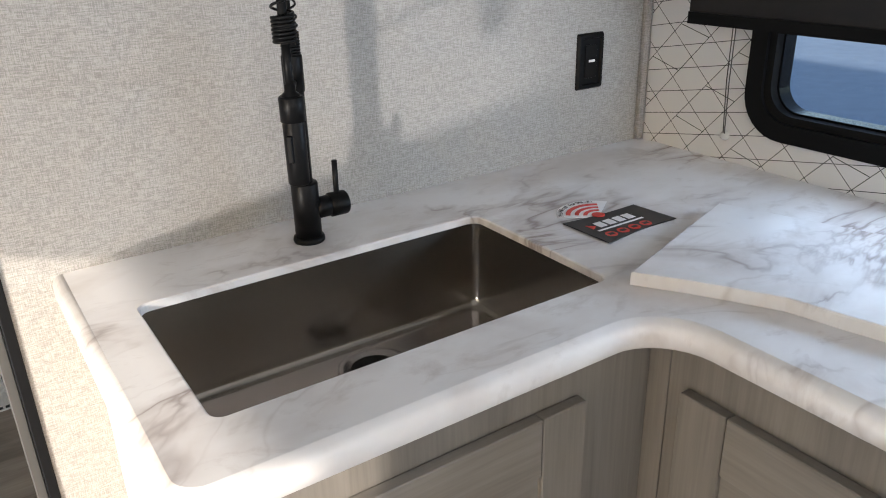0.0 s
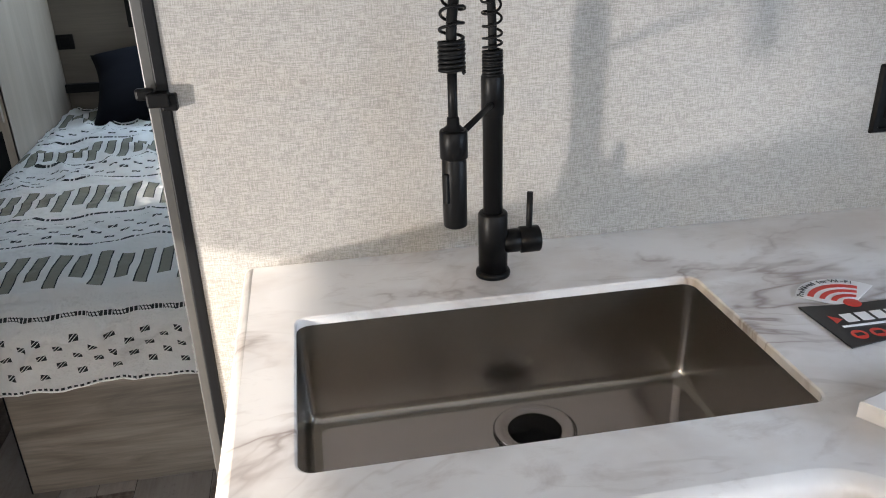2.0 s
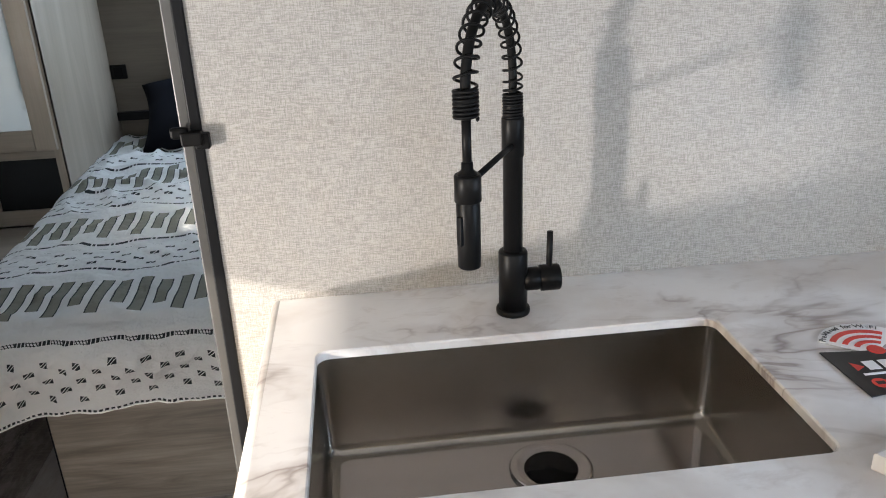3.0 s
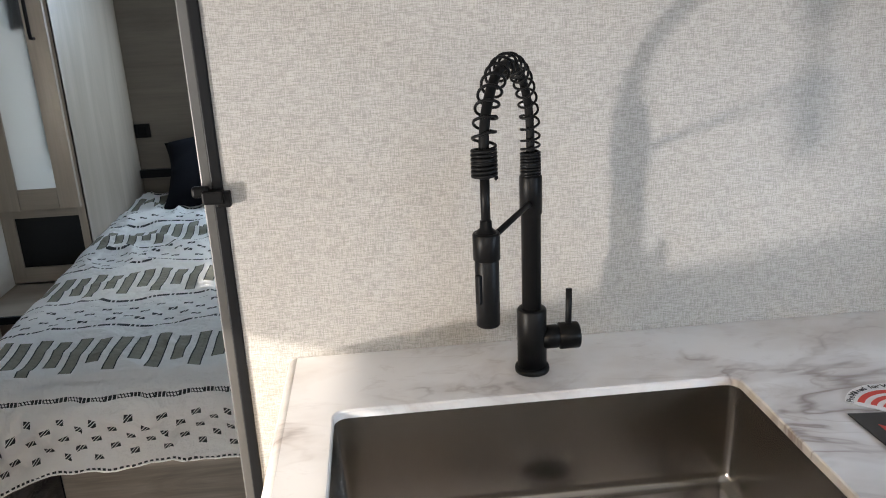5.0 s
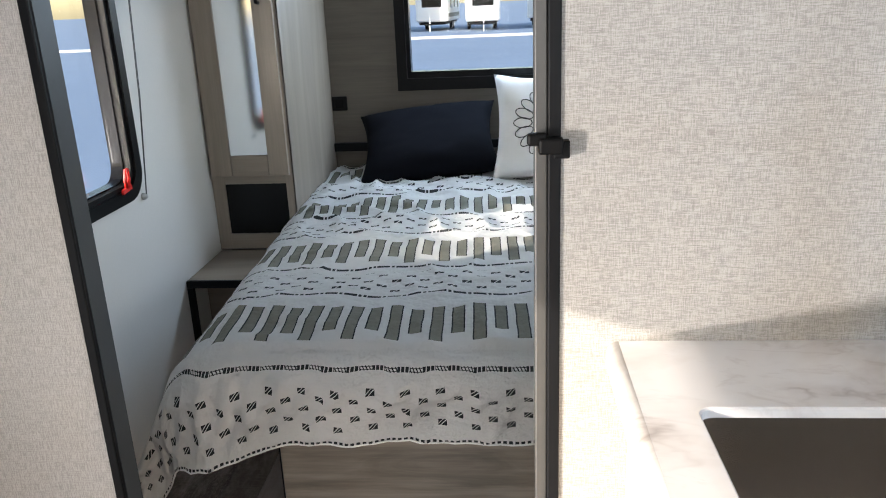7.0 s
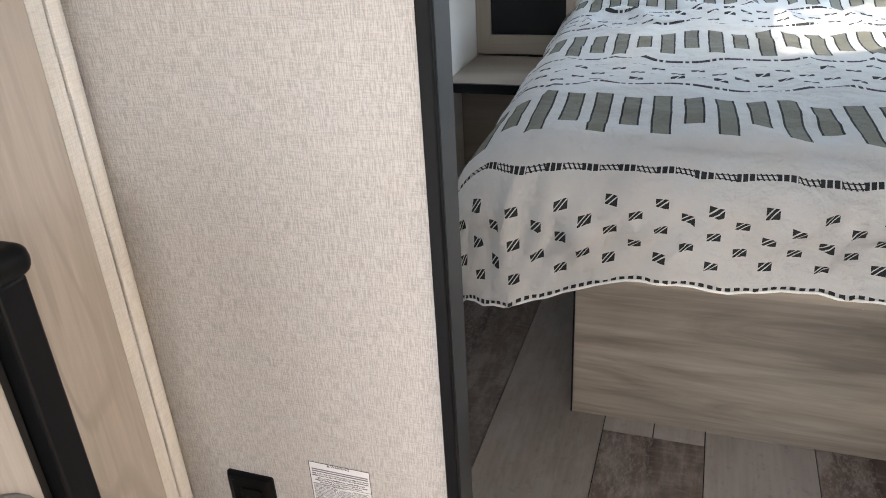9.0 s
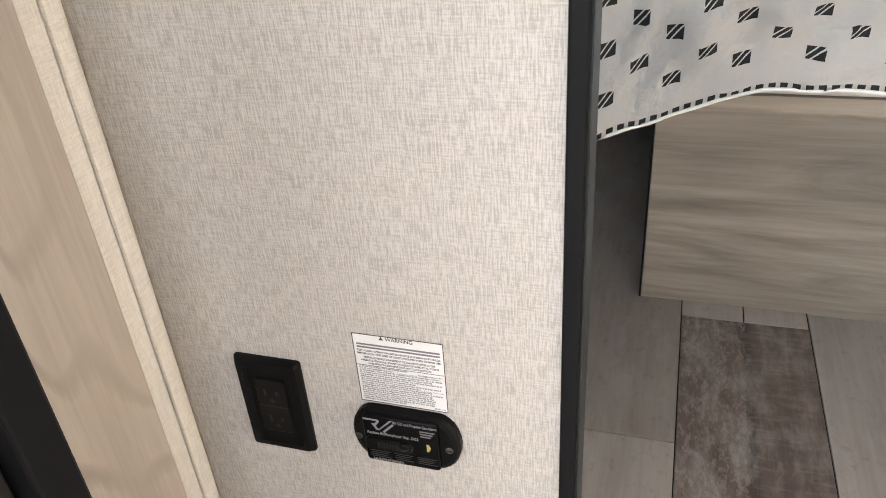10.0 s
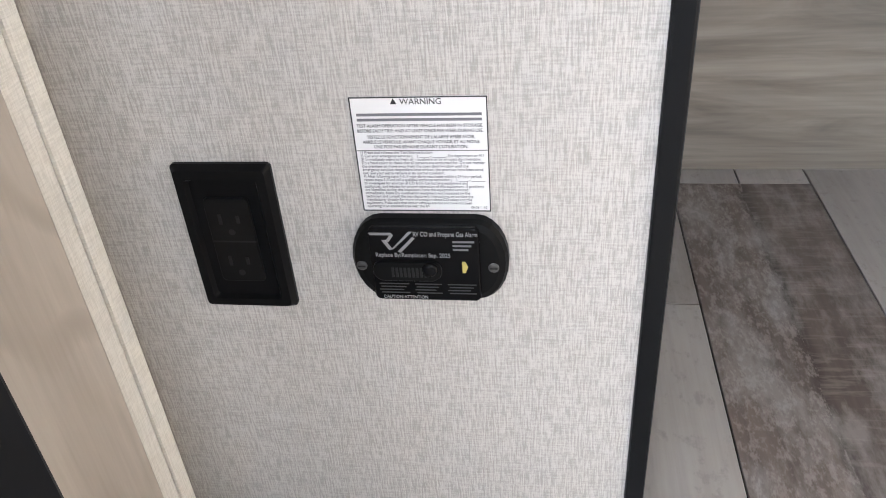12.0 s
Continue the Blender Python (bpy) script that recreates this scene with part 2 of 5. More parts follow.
    cloth = n.mix(n.noise(14, uv, 3), (0.85, 0.845, 0.83), (0.90, 0.895, 0.88))
    c = n.mix(bars, cloth, n.mix(n.noise(40, uv), (0.25, 0.245, 0.195), (0.31, 0.30, 0.245)))
    c = n.mix(n.math("MULTIPLY", ink, 0.98), c, (0.016, 0.022, 0.025))
    n.set(Base_Color=c, Roughness=0.85)
    n.bump(n.math("MULTIPLY_ADD", n.noise(30, uv, 4), 3.2, n.math("MULTIPLY", weave, 0.3)), 0.8, 0.006)
    return n.m


def slashes_small(n, u, per, lo, hi):
    h = 0.031
    row = n.math("FLOOR", n.math("DIVIDE", n.math("SUBTRACT", per, lo), h))
    fv = n.math("SUBTRACT", n.math("SUBTRACT", per, lo), n.math("MULTIPLY", row, h))
    fu = n.math("FLOORED_MODULO", n.math("MULTIPLY_ADD", n.math("MODULO", row, 2.0), 0.036, u), 0.072)
    d = n.math("SUBTRACT", fu, n.math("MULTIPLY", fv, 0.8))
    box = n.math("MULTIPLY", n.math("MULTIPLY", n.math("GREATER_THAN", fu, 0.0), n.math("LESS_THAN", fu, 0.024)), n.math("LESS_THAN", fv, 0.012))
    gap = n.math("MULTIPLY", n.math("GREATER_THAN", d, 0.006), n.math("LESS_THAN", d, 0.010))
    rng = n.math("MULTIPLY", n.math("GREATER_THAN", per, lo), n.math("LESS_THAN", per, hi))
    return n.math("MULTIPLY", n.math("MULTIPLY", box, n.math("SUBTRACT", 1.0, gap)), rng)


def glass(name="window_glass", tint=(0.94, 0.97, 1.0)):
    n = Net(name)
    n.set(Base_Color=tint, Roughness=0.02, IOR=1.15, Transmission_Weight=1.0)
    return n.m


M_LINEN = linen("linen_wall_covering", (0.41, 0.39, 0.364), (0.23, 0.216, 0.197), 0.50)
M_PANEL = linen("linen_panel_covering", (0.57, 0.54, 0.51), (0.36, 0.337, 0.31), 0.70)
M_MARBLE = marble()
# one sink steel: dark reflections coloured into the walls, bright ones into the floor
M_STEEL = steel("brushed_steel_darkened", 0.21, 0.6, (0.39, 0.362, 0.325), (0.45, 0.42, 0.382))
M_STEELFLOOR = steel("smooth_steel_lightened", 0.08, 0.0, (0.66, 0.62, 0.62), (0.70, 0.66, 0.66))
M_BLACK = plain("matte_black_metal", (0.0060, 0.0060, 0.0063), 0.40, 0.0, Specular_IOR_Level=0.11)
M_PLASTIC = plain("black_plastic", (0.0048, 0.0048, 0.0051), 0.45, Specular_IOR_Level=0.11)
M_GLOSS = plain("glossy_black_plastic", (0.0060, 0.0060, 0.0066), 0.18, Specular_IOR_Level=0.11)
M_FACE = plain("satin_black_plastic", (0.007, 0.0068, 0.0068), 0.4, Specular_IOR_Level=0.11)
M_HOLE = plain("dark_void", (0.004, 0.004, 0.004), 0.7)
M_TRIM = plain("black_aluminium_trim", (0.0072, 0.0075, 0.0084), 0.42, 0.0, Specular_IOR_Level=0.11)
M_RUBBER = plain("black_rubber", (0.0072, 0.0072, 0.0072), 0.6, Specular_IOR_Level=0.11)
M_CAB = wood("grey_ash_laminate_upright", (0.27, 0.243, 0.213), (0.155, 0.137, 0.118), 2, 0.5)
M_CABX = wood("grey_ash_laminate_level", (0.27, 0.243, 0.213), (0.155, 0.137, 0.118), 0, 0.5)
M_CABY = wood("grey_ash_laminate_deep", (0.27, 0.243, 0.213), (0.155, 0.137, 0.118), 1, 0.5)
M_PALE = wood("pale_ash_laminate", (0.54, 0.49, 0.43), (0.34, 0.295, 0.25), 2, 0.5, 1.0, figure="wavy")
M_BASE = wood("bed_base_laminate", (0.43, 0.37, 0.305), (0.19, 0.162, 0.134), 0, 0.5, 0.8, figure="smoky")
M_HEAD = wood("head_wall_laminate", (0.145, 0.124, 0.10), (0.085, 0.072, 0.058), 0, 0.55)
M_PLANK = wood("vinyl_plank_grey", (0.37, 0.325, 0.292), (0.22, 0.187, 0.165), 1, 0.42, 0.9, True)
M_PLANK_BROWN = wood("vinyl_plank_brown", (0.17, 0.13, 0.108), (0.072, 0.052, 0.044), 1, 0.42, 0.9, True, "split")
M_PLANK_PALE = wood("vinyl_plank_pale", (0.44, 0.398, 0.365), (0.28, 0.247, 0.222), 1, 0.42, 0.9, True)
M_WHITE = plain("white_wall_panel", (0.66, 0.64, 0.61), 0.6, 0, 120, 0.05)
M_CEIL = plain("ceiling_panel", (0.72, 0.71, 0.69), 0.7, 0, 60, 0.04)
M_PRINT = bed_print()
M_GLASS = glass()
M_COTTON = plain("white_cotton", (0.74, 0.73, 0.71), 0.9, 0, 300, 0.06, 0.4)
M_VELVET = plain("black_cotton", (0.004, 0.0045, 0.007), 0.95, 0, 300, 0.2, 0.4, Specular_IOR_Level=0.1)
M_PAPER = plain("white_paper", (0.78, 0.77, 0.77), 0.5, 0, 80, 0.02, 0.03)
M_CARD = plain("black_card", (0.012, 0.011, 0.012), 0.35, 0, 80, 0.1, 0.03)
M_RED = plain("red_print", (0.62, 0.045, 0.03), 0.4, 0, 80, 0.05, 0.03)
M_INK = plain("black_ink", (0.02, 0.02, 0.022), 0.5, 0, 80, 0.05, 0.02)
M_GREYINK = plain("grey_ink", (0.17, 0.17, 0.18), 0.5, 0, 80, 0.05, 0.02)
M_DIMINK = plain("dim_ink", (0.035, 0.035, 0.037), 0.5, 0, 80, 0.05, 0.02)
M_SILVER = plain("silver_print", (0.26, 0.26, 0.27), 0.4, 0.0, 80, 0.05, 0.02)
M_MIRROR = plain("mirror_silver", (0.86, 0.88, 0.88), 0.075, 1.0, 5, 0.01, 0.0)
M_SMOKE = plain("smoked_glass", (0.008, 0.008, 0.008), 0.12, Specular_IOR_Level=0.22)
M_ASPHALT = plain("asphalt", (0.17, 0.24, 0.34), 0.9, 0, 4, 0.3, 0.3)
M_TRAILER = plain("white_trailer_skin", (0.75, 0.75, 0.74), 0.4, 0, 3, 0.05)
M_AMBER = plain("amber_lens", (0.50, 0.41, 0.12), 0.3)


# ---- building blocks ----
def part(name, bm, material, parent=None, label="", smooth=False):
    """Links a bmesh as one mesh object, under a thing or a part if one is given."""
    me = bpy.data.meshes.new(name)
    bmesh.ops.recalc_face_normals(bm, faces=bm.faces)
    bm.to_mesh(me)
    bm.free()
    me.materials.append(material)
    if smooth:
        for p in me.polygons:
            p.use_smooth = True
    ob = new(name, me)
    if parent:
        ob.parent = parent
    if label:
        tagged(ob, label)
    return ob


def thing(name, label, category, group="", kind=""):
    return tagged(new(name), label, category, group, kind)


def box(x0, x1, y0, y1, z0, z1, bevel=0.0, seg=2, bm=None):
    bm = bm or bmesh.new()
    m = Matrix.LocRotScale(((x0 + x1) / 2, (y0 + y1) / 2, (z0 + z1) / 2), None, (x1 - x0, y1 - y0, z1 - z0))
    vs = bmesh.ops.create_cube(bm, size=1, matrix=m)["verts"]
    if bevel:
        es = list({e for v in vs for e in v.link_edges})
        bmesh.ops.bevel(bm, geom=es, offset=bevel, segments=seg, affect="EDGES", profile=0.5)
    return bm


def loft(rings, closed_ends=True, bm=None, wrap=True):
    """Faces between rings of points; each ring is a closed loop unless wrap is off."""
    bm = bm or bmesh.new()
    vs = [[bm.verts.new(p) for p in r] for r in rings]
    n = len(vs[0])
    for a, b in zip(vs, vs[1:]):
        for i in range(n if wrap else n - 1):
            j = (i + 1) % n
            bm.faces.new((a[i], a[j], b[j], b[i]))
    if closed_ends and wrap:
        bm.faces.new(vs[0][::-1])
        bm.faces.new(vs[-1])
    return bm


def turned(profile, centre=(0, 0, 0), seg=32, m=None, bm=None, a0=0.0):
    """A solid of revolution about z from (radius, height) pairs."""
    m = m or Matrix.Identity(4)
    rings = [[m @ Vector((centre[0] + r * math.cos(a0 + 2 * math.pi * i / seg), centre[1] + r * math.sin(a0 + 2 * math.pi * i / seg), centre[2] + z))
              for i in range(seg)] for r, z in profile]
    return loft(rings, True, bm)


def tube(points, radius, seg=10, bm=None):
    """A round rod along points."""
    pts = [Vector(p) for p in points]
    rings, side = [], None
    for i, p in enumerate(pts):
        d = (pts[min(i + 1, len(pts) - 1)] - pts[max(i - 1, 0)]).normalized()
        if side is None:
            side = d.orthogonal().normalized()
        side = (side - d * side.dot(d)).normalized()
        up = d.cross(side)
        rings.append([p + radius * (math.cos(2 * math.pi * k / seg) * side + math.sin(2 * math.pi * k / seg) * up) for k in range(seg)])
    return loft(rings, True, bm)


def rounded(x0, x1, y0, y1, r, seg=8):
    """Corner points of a rectangle with rounded corners, in order."""
    out = []
    for cx, cy, a in ((x1 - r, y1 - r, 0), (x0 + r, y1 - r, 90), (x0 + r, y0 + r, 180), (x1 - r, y0 + r, 270)):
        out += [(cx + r * math.cos(radians(a + 90 * k / seg)), cy + r * math.sin(radians(a + 90 * k / seg))) for k in range(seg + 1)]
    return out


def slab(outline, z0, z1, m=None, bevel=0.0):
    """A flat plate with the given outline, from z0 to z1, moved by m."""
    m = m or Matrix.Identity(4)
    n = len(outline)
    cx, cy = sum(p[0] for p in outline) / n, sum(p[1] for p in outline) / n

    def ring(z, inset):
        out = []
        for x, y in outline:
            d = Vector((cx - x, cy - y))
            d = d.normalized() * inset if d.length else d
            out.append(m @ Vector((x + d.x, y + d.y, z)))
        return out
    if bevel:
        return loft([ring(z0, 0), ring(z1 - bevel, 0), ring(z1 - bevel * 0.3, bevel * 0.3), ring(z1, bevel)])
    return loft([ring(z0, 0), ring(z1, 0)])


def frame_ring(outer, inner, z0, z1, m=None):
    """A ring between two outlines of equally many points."""
    m = m or Matrix.Identity(4)
    rings = [[m @ Vector((x, y, z)) for x, y in o] for o, z in ((outer, z0), (outer, z1), (inner, z1), (inner, z0), (outer, z0))]
    bm = loft(rings, False)
    bmesh.ops.remove_doubles(bm, verts=bm.verts, dist=1e-6)
    return bm


ON_NORTH = Matrix(((1, 0, 0, 0), (0, 0, -1, 0), (0, 1, 0, 0), (0, 0, 0, 1)))       # plate x, y, z to world x, z, -y
ON_EAST = Matrix(((0, 0, -1, 0), (-1, 0, 0, 0), (0, 1, 0, 0), (0, 0, 0, 1)))       # plate x to -y, y to z, out to -x
ON_WEST = Matrix(((0, 0, 1, 0), (1, 0, 0, 0), (0, 1, 0, 0), (0, 0, 0, 1)))         # plate x to y, y to z, out to +x


def wall_with_holes(name, axis, at, thick, a0, a1, z0, z1, holes, material, label):
    """A thick wall along one axis with through openings (a0, a1, z0, z1)."""
    ob = tagged(new(name), label, "wall", kind="structure")
    bm = bmesh.new()
    cuts = sorted({a0, a1, *[h[0] for h in holes], *[h[1] for h in holes]})
    for lo, hi in zip(cuts, cuts[1:]):
        mid = (lo + hi) / 2
        spans = [(z0, z1)]
        for h in holes:
            if h[0] < mid < h[1]:
                spans = [s for p, q in spans for s in ((p, min(q, h[2])), (max(p, h[3]), q)) if s[1] - s[0] > 1e-4]
        for p, q in spans:
            if axis == "x":
                box(lo, hi, at, at + thick, p, q, bm=bm)
            else:
                box(at, at + thick, lo, hi, p, q, bm=bm)
    me = bpy.data.meshes.new(name)
    bm.to_mesh(me)
    bm.free()
    me.materials.append(material)
    ob2 = new(name + "_panel", me)
    ob2.parent = ob
    return ob


# ---- the shell ----
WEST, EAST, KITCHEN, PANEL, HEAD, SOUTH, TOP = -0.985, 1.41, 1.27, 1.32, 3.65, -1.9, 2.02
COUNTER = 0.917


def shell():
    part("floor", box(WEST - 0.1, EAST + 0.1, SOUTH - 0.1, HEAD + 0.1, -0.12, -0.004), M_RUBBER)
    tagged(bpy.data.objects["floor"], "grey wood-look vinyl plank floor", "floor", kind="structure")
    tagged(part("ceiling", box(WEST - 0.06, EAST + 0.06, SOUTH - 0.06, HEAD + 0.06, TOP, TOP + 0.06), M_CEIL), "plain white ceiling panel", "ceiling", kind="structure")
    # the doorway hole's top is set low to cut off the sun patch
    wall_with_holes("wall_west", "y", WEST - 0.05, 0.05, SOUTH, HEAD, 0, TOP,
                    [(0.04, 0.80, 0.02, 1.29), (1.86, 2.36, 0.90, 1.62)], M_WHITE, "pale off-white side wall panel with window and entry doorway")
    # the second hole is an unseen opening, added for the bedroom lamp
    wall_with_holes("wall_east", "y", EAST, 0.05, SOUTH, HEAD, 0, TOP, [(0.10, 0.97, 1.015, 1.62), (2.35, 3.15, 1.0, 1.6)], M_WHITE, "pale side wall panel with kitchen window")
    wall_with_holes("wall_head", "x", HEAD, 0.05, WEST, EAST, 0, TOP, [(-0.36, 0.78, 1.05, 1.60)], M_HEAD, "brown wood-grain wall at the head of the bed")
    # unseen wall; its wide opening is added to go with the rear fill lamp
    wall_with_holes("wall_south", "x", SOUTH - 0.05, 0.05, WEST, EAST, 0, TOP, [(-0.6, 1.0, 1.0, 1.8)], M_WHITE, "pale unseen rear wall panel with an added wide opening")
    # partition behind the sink, and the panel beside the doorway
    k = tagged(new("wall_kitchen"), "light grey woven linen wall covering behind the sink", "wall", kind="structure")
    part("wall_covering", box(0.128, EAST, KITCHEN, KITCHEN + 0.04, 0, TOP), M_LINEN, k)
    p = tagged(new("wall_panel"), "light beige woven linen wall panel beside the bedroom doorway", "wall", kind="structure")
    part("wall_covering", box(WEST, -0.562, PANEL, PANEL + 0.036, 0.004, TOP), M_PANEL, p)


shell()


# ---- trims and openings ----
def trims():
    t = tagged(new("trim_doorway_sink"), "dark grey metal trim on the end of the sink partition", "trim", kind="structure")
    part("edge_profile", box(0.112, 0.1278, KITCHEN - 0.004, KITCHEN + 0.045, 0, TOP, 0.002), M_TRIM, t)
    part("edge_return", box(0.096, 0.1118, KITCHEN + 0.006, KITCHEN + 0.05, 0, TOP, 0.002), M_GREYTRIM, t)
    t = tagged(new("trim_doorway_panel"), "black metal trim on the edge of the linen panel", "trim", kind="structure")
    part("edge_profile", box(-0.5618, -0.5475, PANEL - 0.004, PANEL + 0.040, 0.002, TOP, 0.002), M_TRIM, t)
    part("edge_return", box(-0.5473, -0.5462, PANEL + 0.004, PANEL + 0.046, 0.002, TOP), M_SLATE, t)
    t = tagged(new("trim_corner"), "narrow beige corner trim where the walls meet", "trim", kind="structure")
    part("corner_strip", box(EAST - 0.022, EAST - 0.0045, KITCHEN - 0.012, KITCHEN - 0.0005, COUNTER + 0.001, TOP, 0.002), M_LINEN, t)
    # fabric-wrapped strips and the pale wood stile at the side wall
    t = tagged(new("trim_fabric"), "cream fabric-wrapped corner strips beside the linen panel", "trim", kind="structure")
    part("strip", box(-0.984, -0.937, PANEL - 0.0195, PANEL - 0.0005, 0.004, TOP, 0.003), M_CREAM, t)
    part("strip", box(-0.984, -0.921, PANEL - 0.037, PANEL - 0.0200, 0.004, TOP, 0.003), M_CREAM, t)
    part("strip", box(-0.984, -0.918, PANEL - 0.073, PANEL - 0.0430, 0.004, TOP, 0.003), M_CREAM, t)
    t = tagged(new("trim_wood"), "pale ash wood stile beside the entry doorway", "trim", kind="structure")
    part("stile", box(-0.984, -0.907, 1.03, PANEL - 0.0735, 0.003, TOP, 0.003), M_PALE, t)


def window_round(name, m, x0, x1, z0, z1, label, r=0.085, depth=0.05):
    """A rounded caravan window: black clamp frame, inner gasket, pane."""
    w = tagged(new(name), label, "window", kind="structure")
    o, i = rounded(x0, x1, z0, z1, r), rounded(x0 + 0.034, x1 - 0.034, z0 + 0.034, z1 - 0.034, r * 0.72)
    part("window_frame", frame_ring(o, i, -0.004, 0.016, m), M_PLASTIC, w)
    o2, i2 = rounded(x0 + 0.030, x1 - 0.030, z0 + 0.030, z1 - 0.030, r * 0.75), rounded(x0 + 0.048, x1 - 0.048, z0 + 0.048, z1 - 0.048, r * 0.62)
    part("gasket", frame_ring(o2, i2, -depth, 0.008, m), M_RUBBER, w)
    o3, i3 = rounded(x0 + 0.044, x1 - 0.044, z0 + 0.044, z1 - 0.044, r * 0.65), rounded(x0 + 0.052, x1 - 0.052, z0 + 0.052, z1 - 0.052, r * 0.58)
    part("inner_bead", frame_ring(o3, i3, -depth + 0.004, -0.012, m), M_GLOSS, w)
    pane = part("pane", slab(rounded(x0 + 0.046, x1 - 0.046, z0 + 0.046, z1 - 0.046, r * 0.63), -depth + 0.008, -depth + 0.012, m), M_GLASS, w)
    pane.visible_shadow = False
    return w


def windows():
    window_round("window_1", Matrix.Translation((EAST, 0, 0)) @ ON_EAST, -1.006, -0.06, 0.982, 1.66, "rounded black-framed kitchen window onto blue sky")
    window_round("window_2", Matrix.Translation((WEST, 0, 0)) @ ON_WEST, 1.82, 2.397, 0.862, 1.66, "rounded black-framed bedroom side window")
    w = tagged(new("window_3"), "square black-framed window over the head of the bed", "window", kind="structure")
    m = Matrix.Translation((0, HEAD, 0)) @ ON_NORTH
    sq = lambda a, b, c, d: [(b, d), (a, d), (a, c), (b, c)]
    part("window_frame", frame_ring(sq(-0.394, 0.81, 0.995, 1.66), sq(-0.352, 0.768, 1.045, 1.61), -0.004, 0.022, m), M_PLASTIC, w)
    part("inner_bead", frame_ring(sq(-0.354, 0.77, 1.043, 1.612), sq(-0.335, 0.751, 1.072, 1.585), -0.05, 0.006, m), M_GLOSS, w)
    part("pane", slab(sq(-0.337, 0.753, 1.07, 1.587), -0.044, -0.040, m), M_GLASS, w).visible_shadow = False
    # roller shades drawn part of the way, with their cords
    for name, m, a, b, low, label in (("roller_shade", Matrix.Translation((EAST, 0, 0)) @ ON_EAST, -1.128, 0.08, 1.186, "black pleated shade over the kitchen window"),
                                      ("roller_shade", Matrix.Translation((WEST, 0, 0)) @ ON_WEST, 1.5, 2.52, 1.405, "dark shade over the bedroom side window")):
        s = thing(name, label, "window shade")
        part("shade_panel", slab([(b, 1.80), (a, 1.80), (a, low), (b, low)], 0.017, 0.05, m, 0.004), M_SHADE, s)
        part("bottom_rail", slab([(b, low + 0.018), (a, low + 0.018), (a, low - 0.004), (b, low - 0.004)], 0.014, 0.054, m, 0.004), M_PLASTIC, s)
        c0 = (-1.045, 0.972) if m[0][3] > 0 else (2.405, 0.857)
        top = (-1.038, low) if m[0][3] > 0 else (2.45, low)
        for k in (0, 0.006):
            part("cord", tube([m @ Vector((top[0] + k, low, 0.03)), m @ Vector(((top[0] + c0[0]) / 2 + k, (low + c0[1]) / 2, 0.026)), m @ Vector((c0[0] + k * 0.5, c0[1], 0.012))], 0.0012, 6), M_GREYTRIM, s)
        part("cord_anchor", turned([(0.004, 0), (0.010, 0.001), (0.010, 0.006), (0.006, 0.014), (0.003, 0.016)], seg=16, m=m @ Matrix.Translation((c0[0], c0[1] - 0.004, 0.0))), M_CLEAR, s, smooth=True)


M_GREYTRIM = plain("grey_aluminium_trim", (0.075, 0.073, 0.070), 0.4, 0.2)
M_SLATE = plain("slate_grey_trim", (0.032, 0.036, 0.040), 0.45, Specular_IOR_Level=0.3)
M_CREAM = linen("cream_wrap", (0.78, 0.755, 0.70), (0.64, 0.615, 0.565))
M_SHADE = plain("black_shade_cloth", (0.011, 0.010, 0.010), 0.8, 0, 400, 0.15, 0.3)
M_CLEAR = plain("clear_plastic", (0.55, 0.55, 0.53), 0.15)
trims()
windows()


# ---- kitchen ----
HX0, HX1, HY0, HY1 = 0.265, 0.827, 0.783, 1.097        # the sink's opening


def counter_outline():
    """The L of the worktop, counted round with its rounded corners."""
    def arc(cx, cy, r, a0, a1, n=8):
        return [(cx + r * math.cos(radians(a0 + (a1 - a0) * k / n)), cy + r * math.sin(radians(a0 + (a1 - a0) * k / n))) for k in range(n + 1)]
    x0, yf, xi, ys = 0.189, 0.675, 0.810, -0.75
    return ([(EAST - 0.001, ys), (EAST - 0.001, KITCHEN - 0.001), (x0, KITCHEN - 0.001)] + arc(x0 + 0.045, yf + 0.045, 0.045, 180, 270)
            + arc(xi - 0.075, yf - 0.075, 0.075, 90, 0) + [(xi, ys)])


def offset(outline, d):
    """Moves an outline inwards by d (counter-clockwise outline)."""
    out, n = [], len(outline)
    for i in range(n):
        p0, p, p1 = Vector(outline[i - 1]), Vector(outline[i]), Vector(outline[(i + 1) % n])
        a, b = (p - p0).normalized(), (p1 - p).normalized()
        na, nb = Vector((-a.y, a.x)), Vector((-b.y, b.x))
        k = (na + nb) / max(0.3, 1 + na.dot(nb))
        out.append((p.x + k.x * d, p.y + k.y * d))
    return out


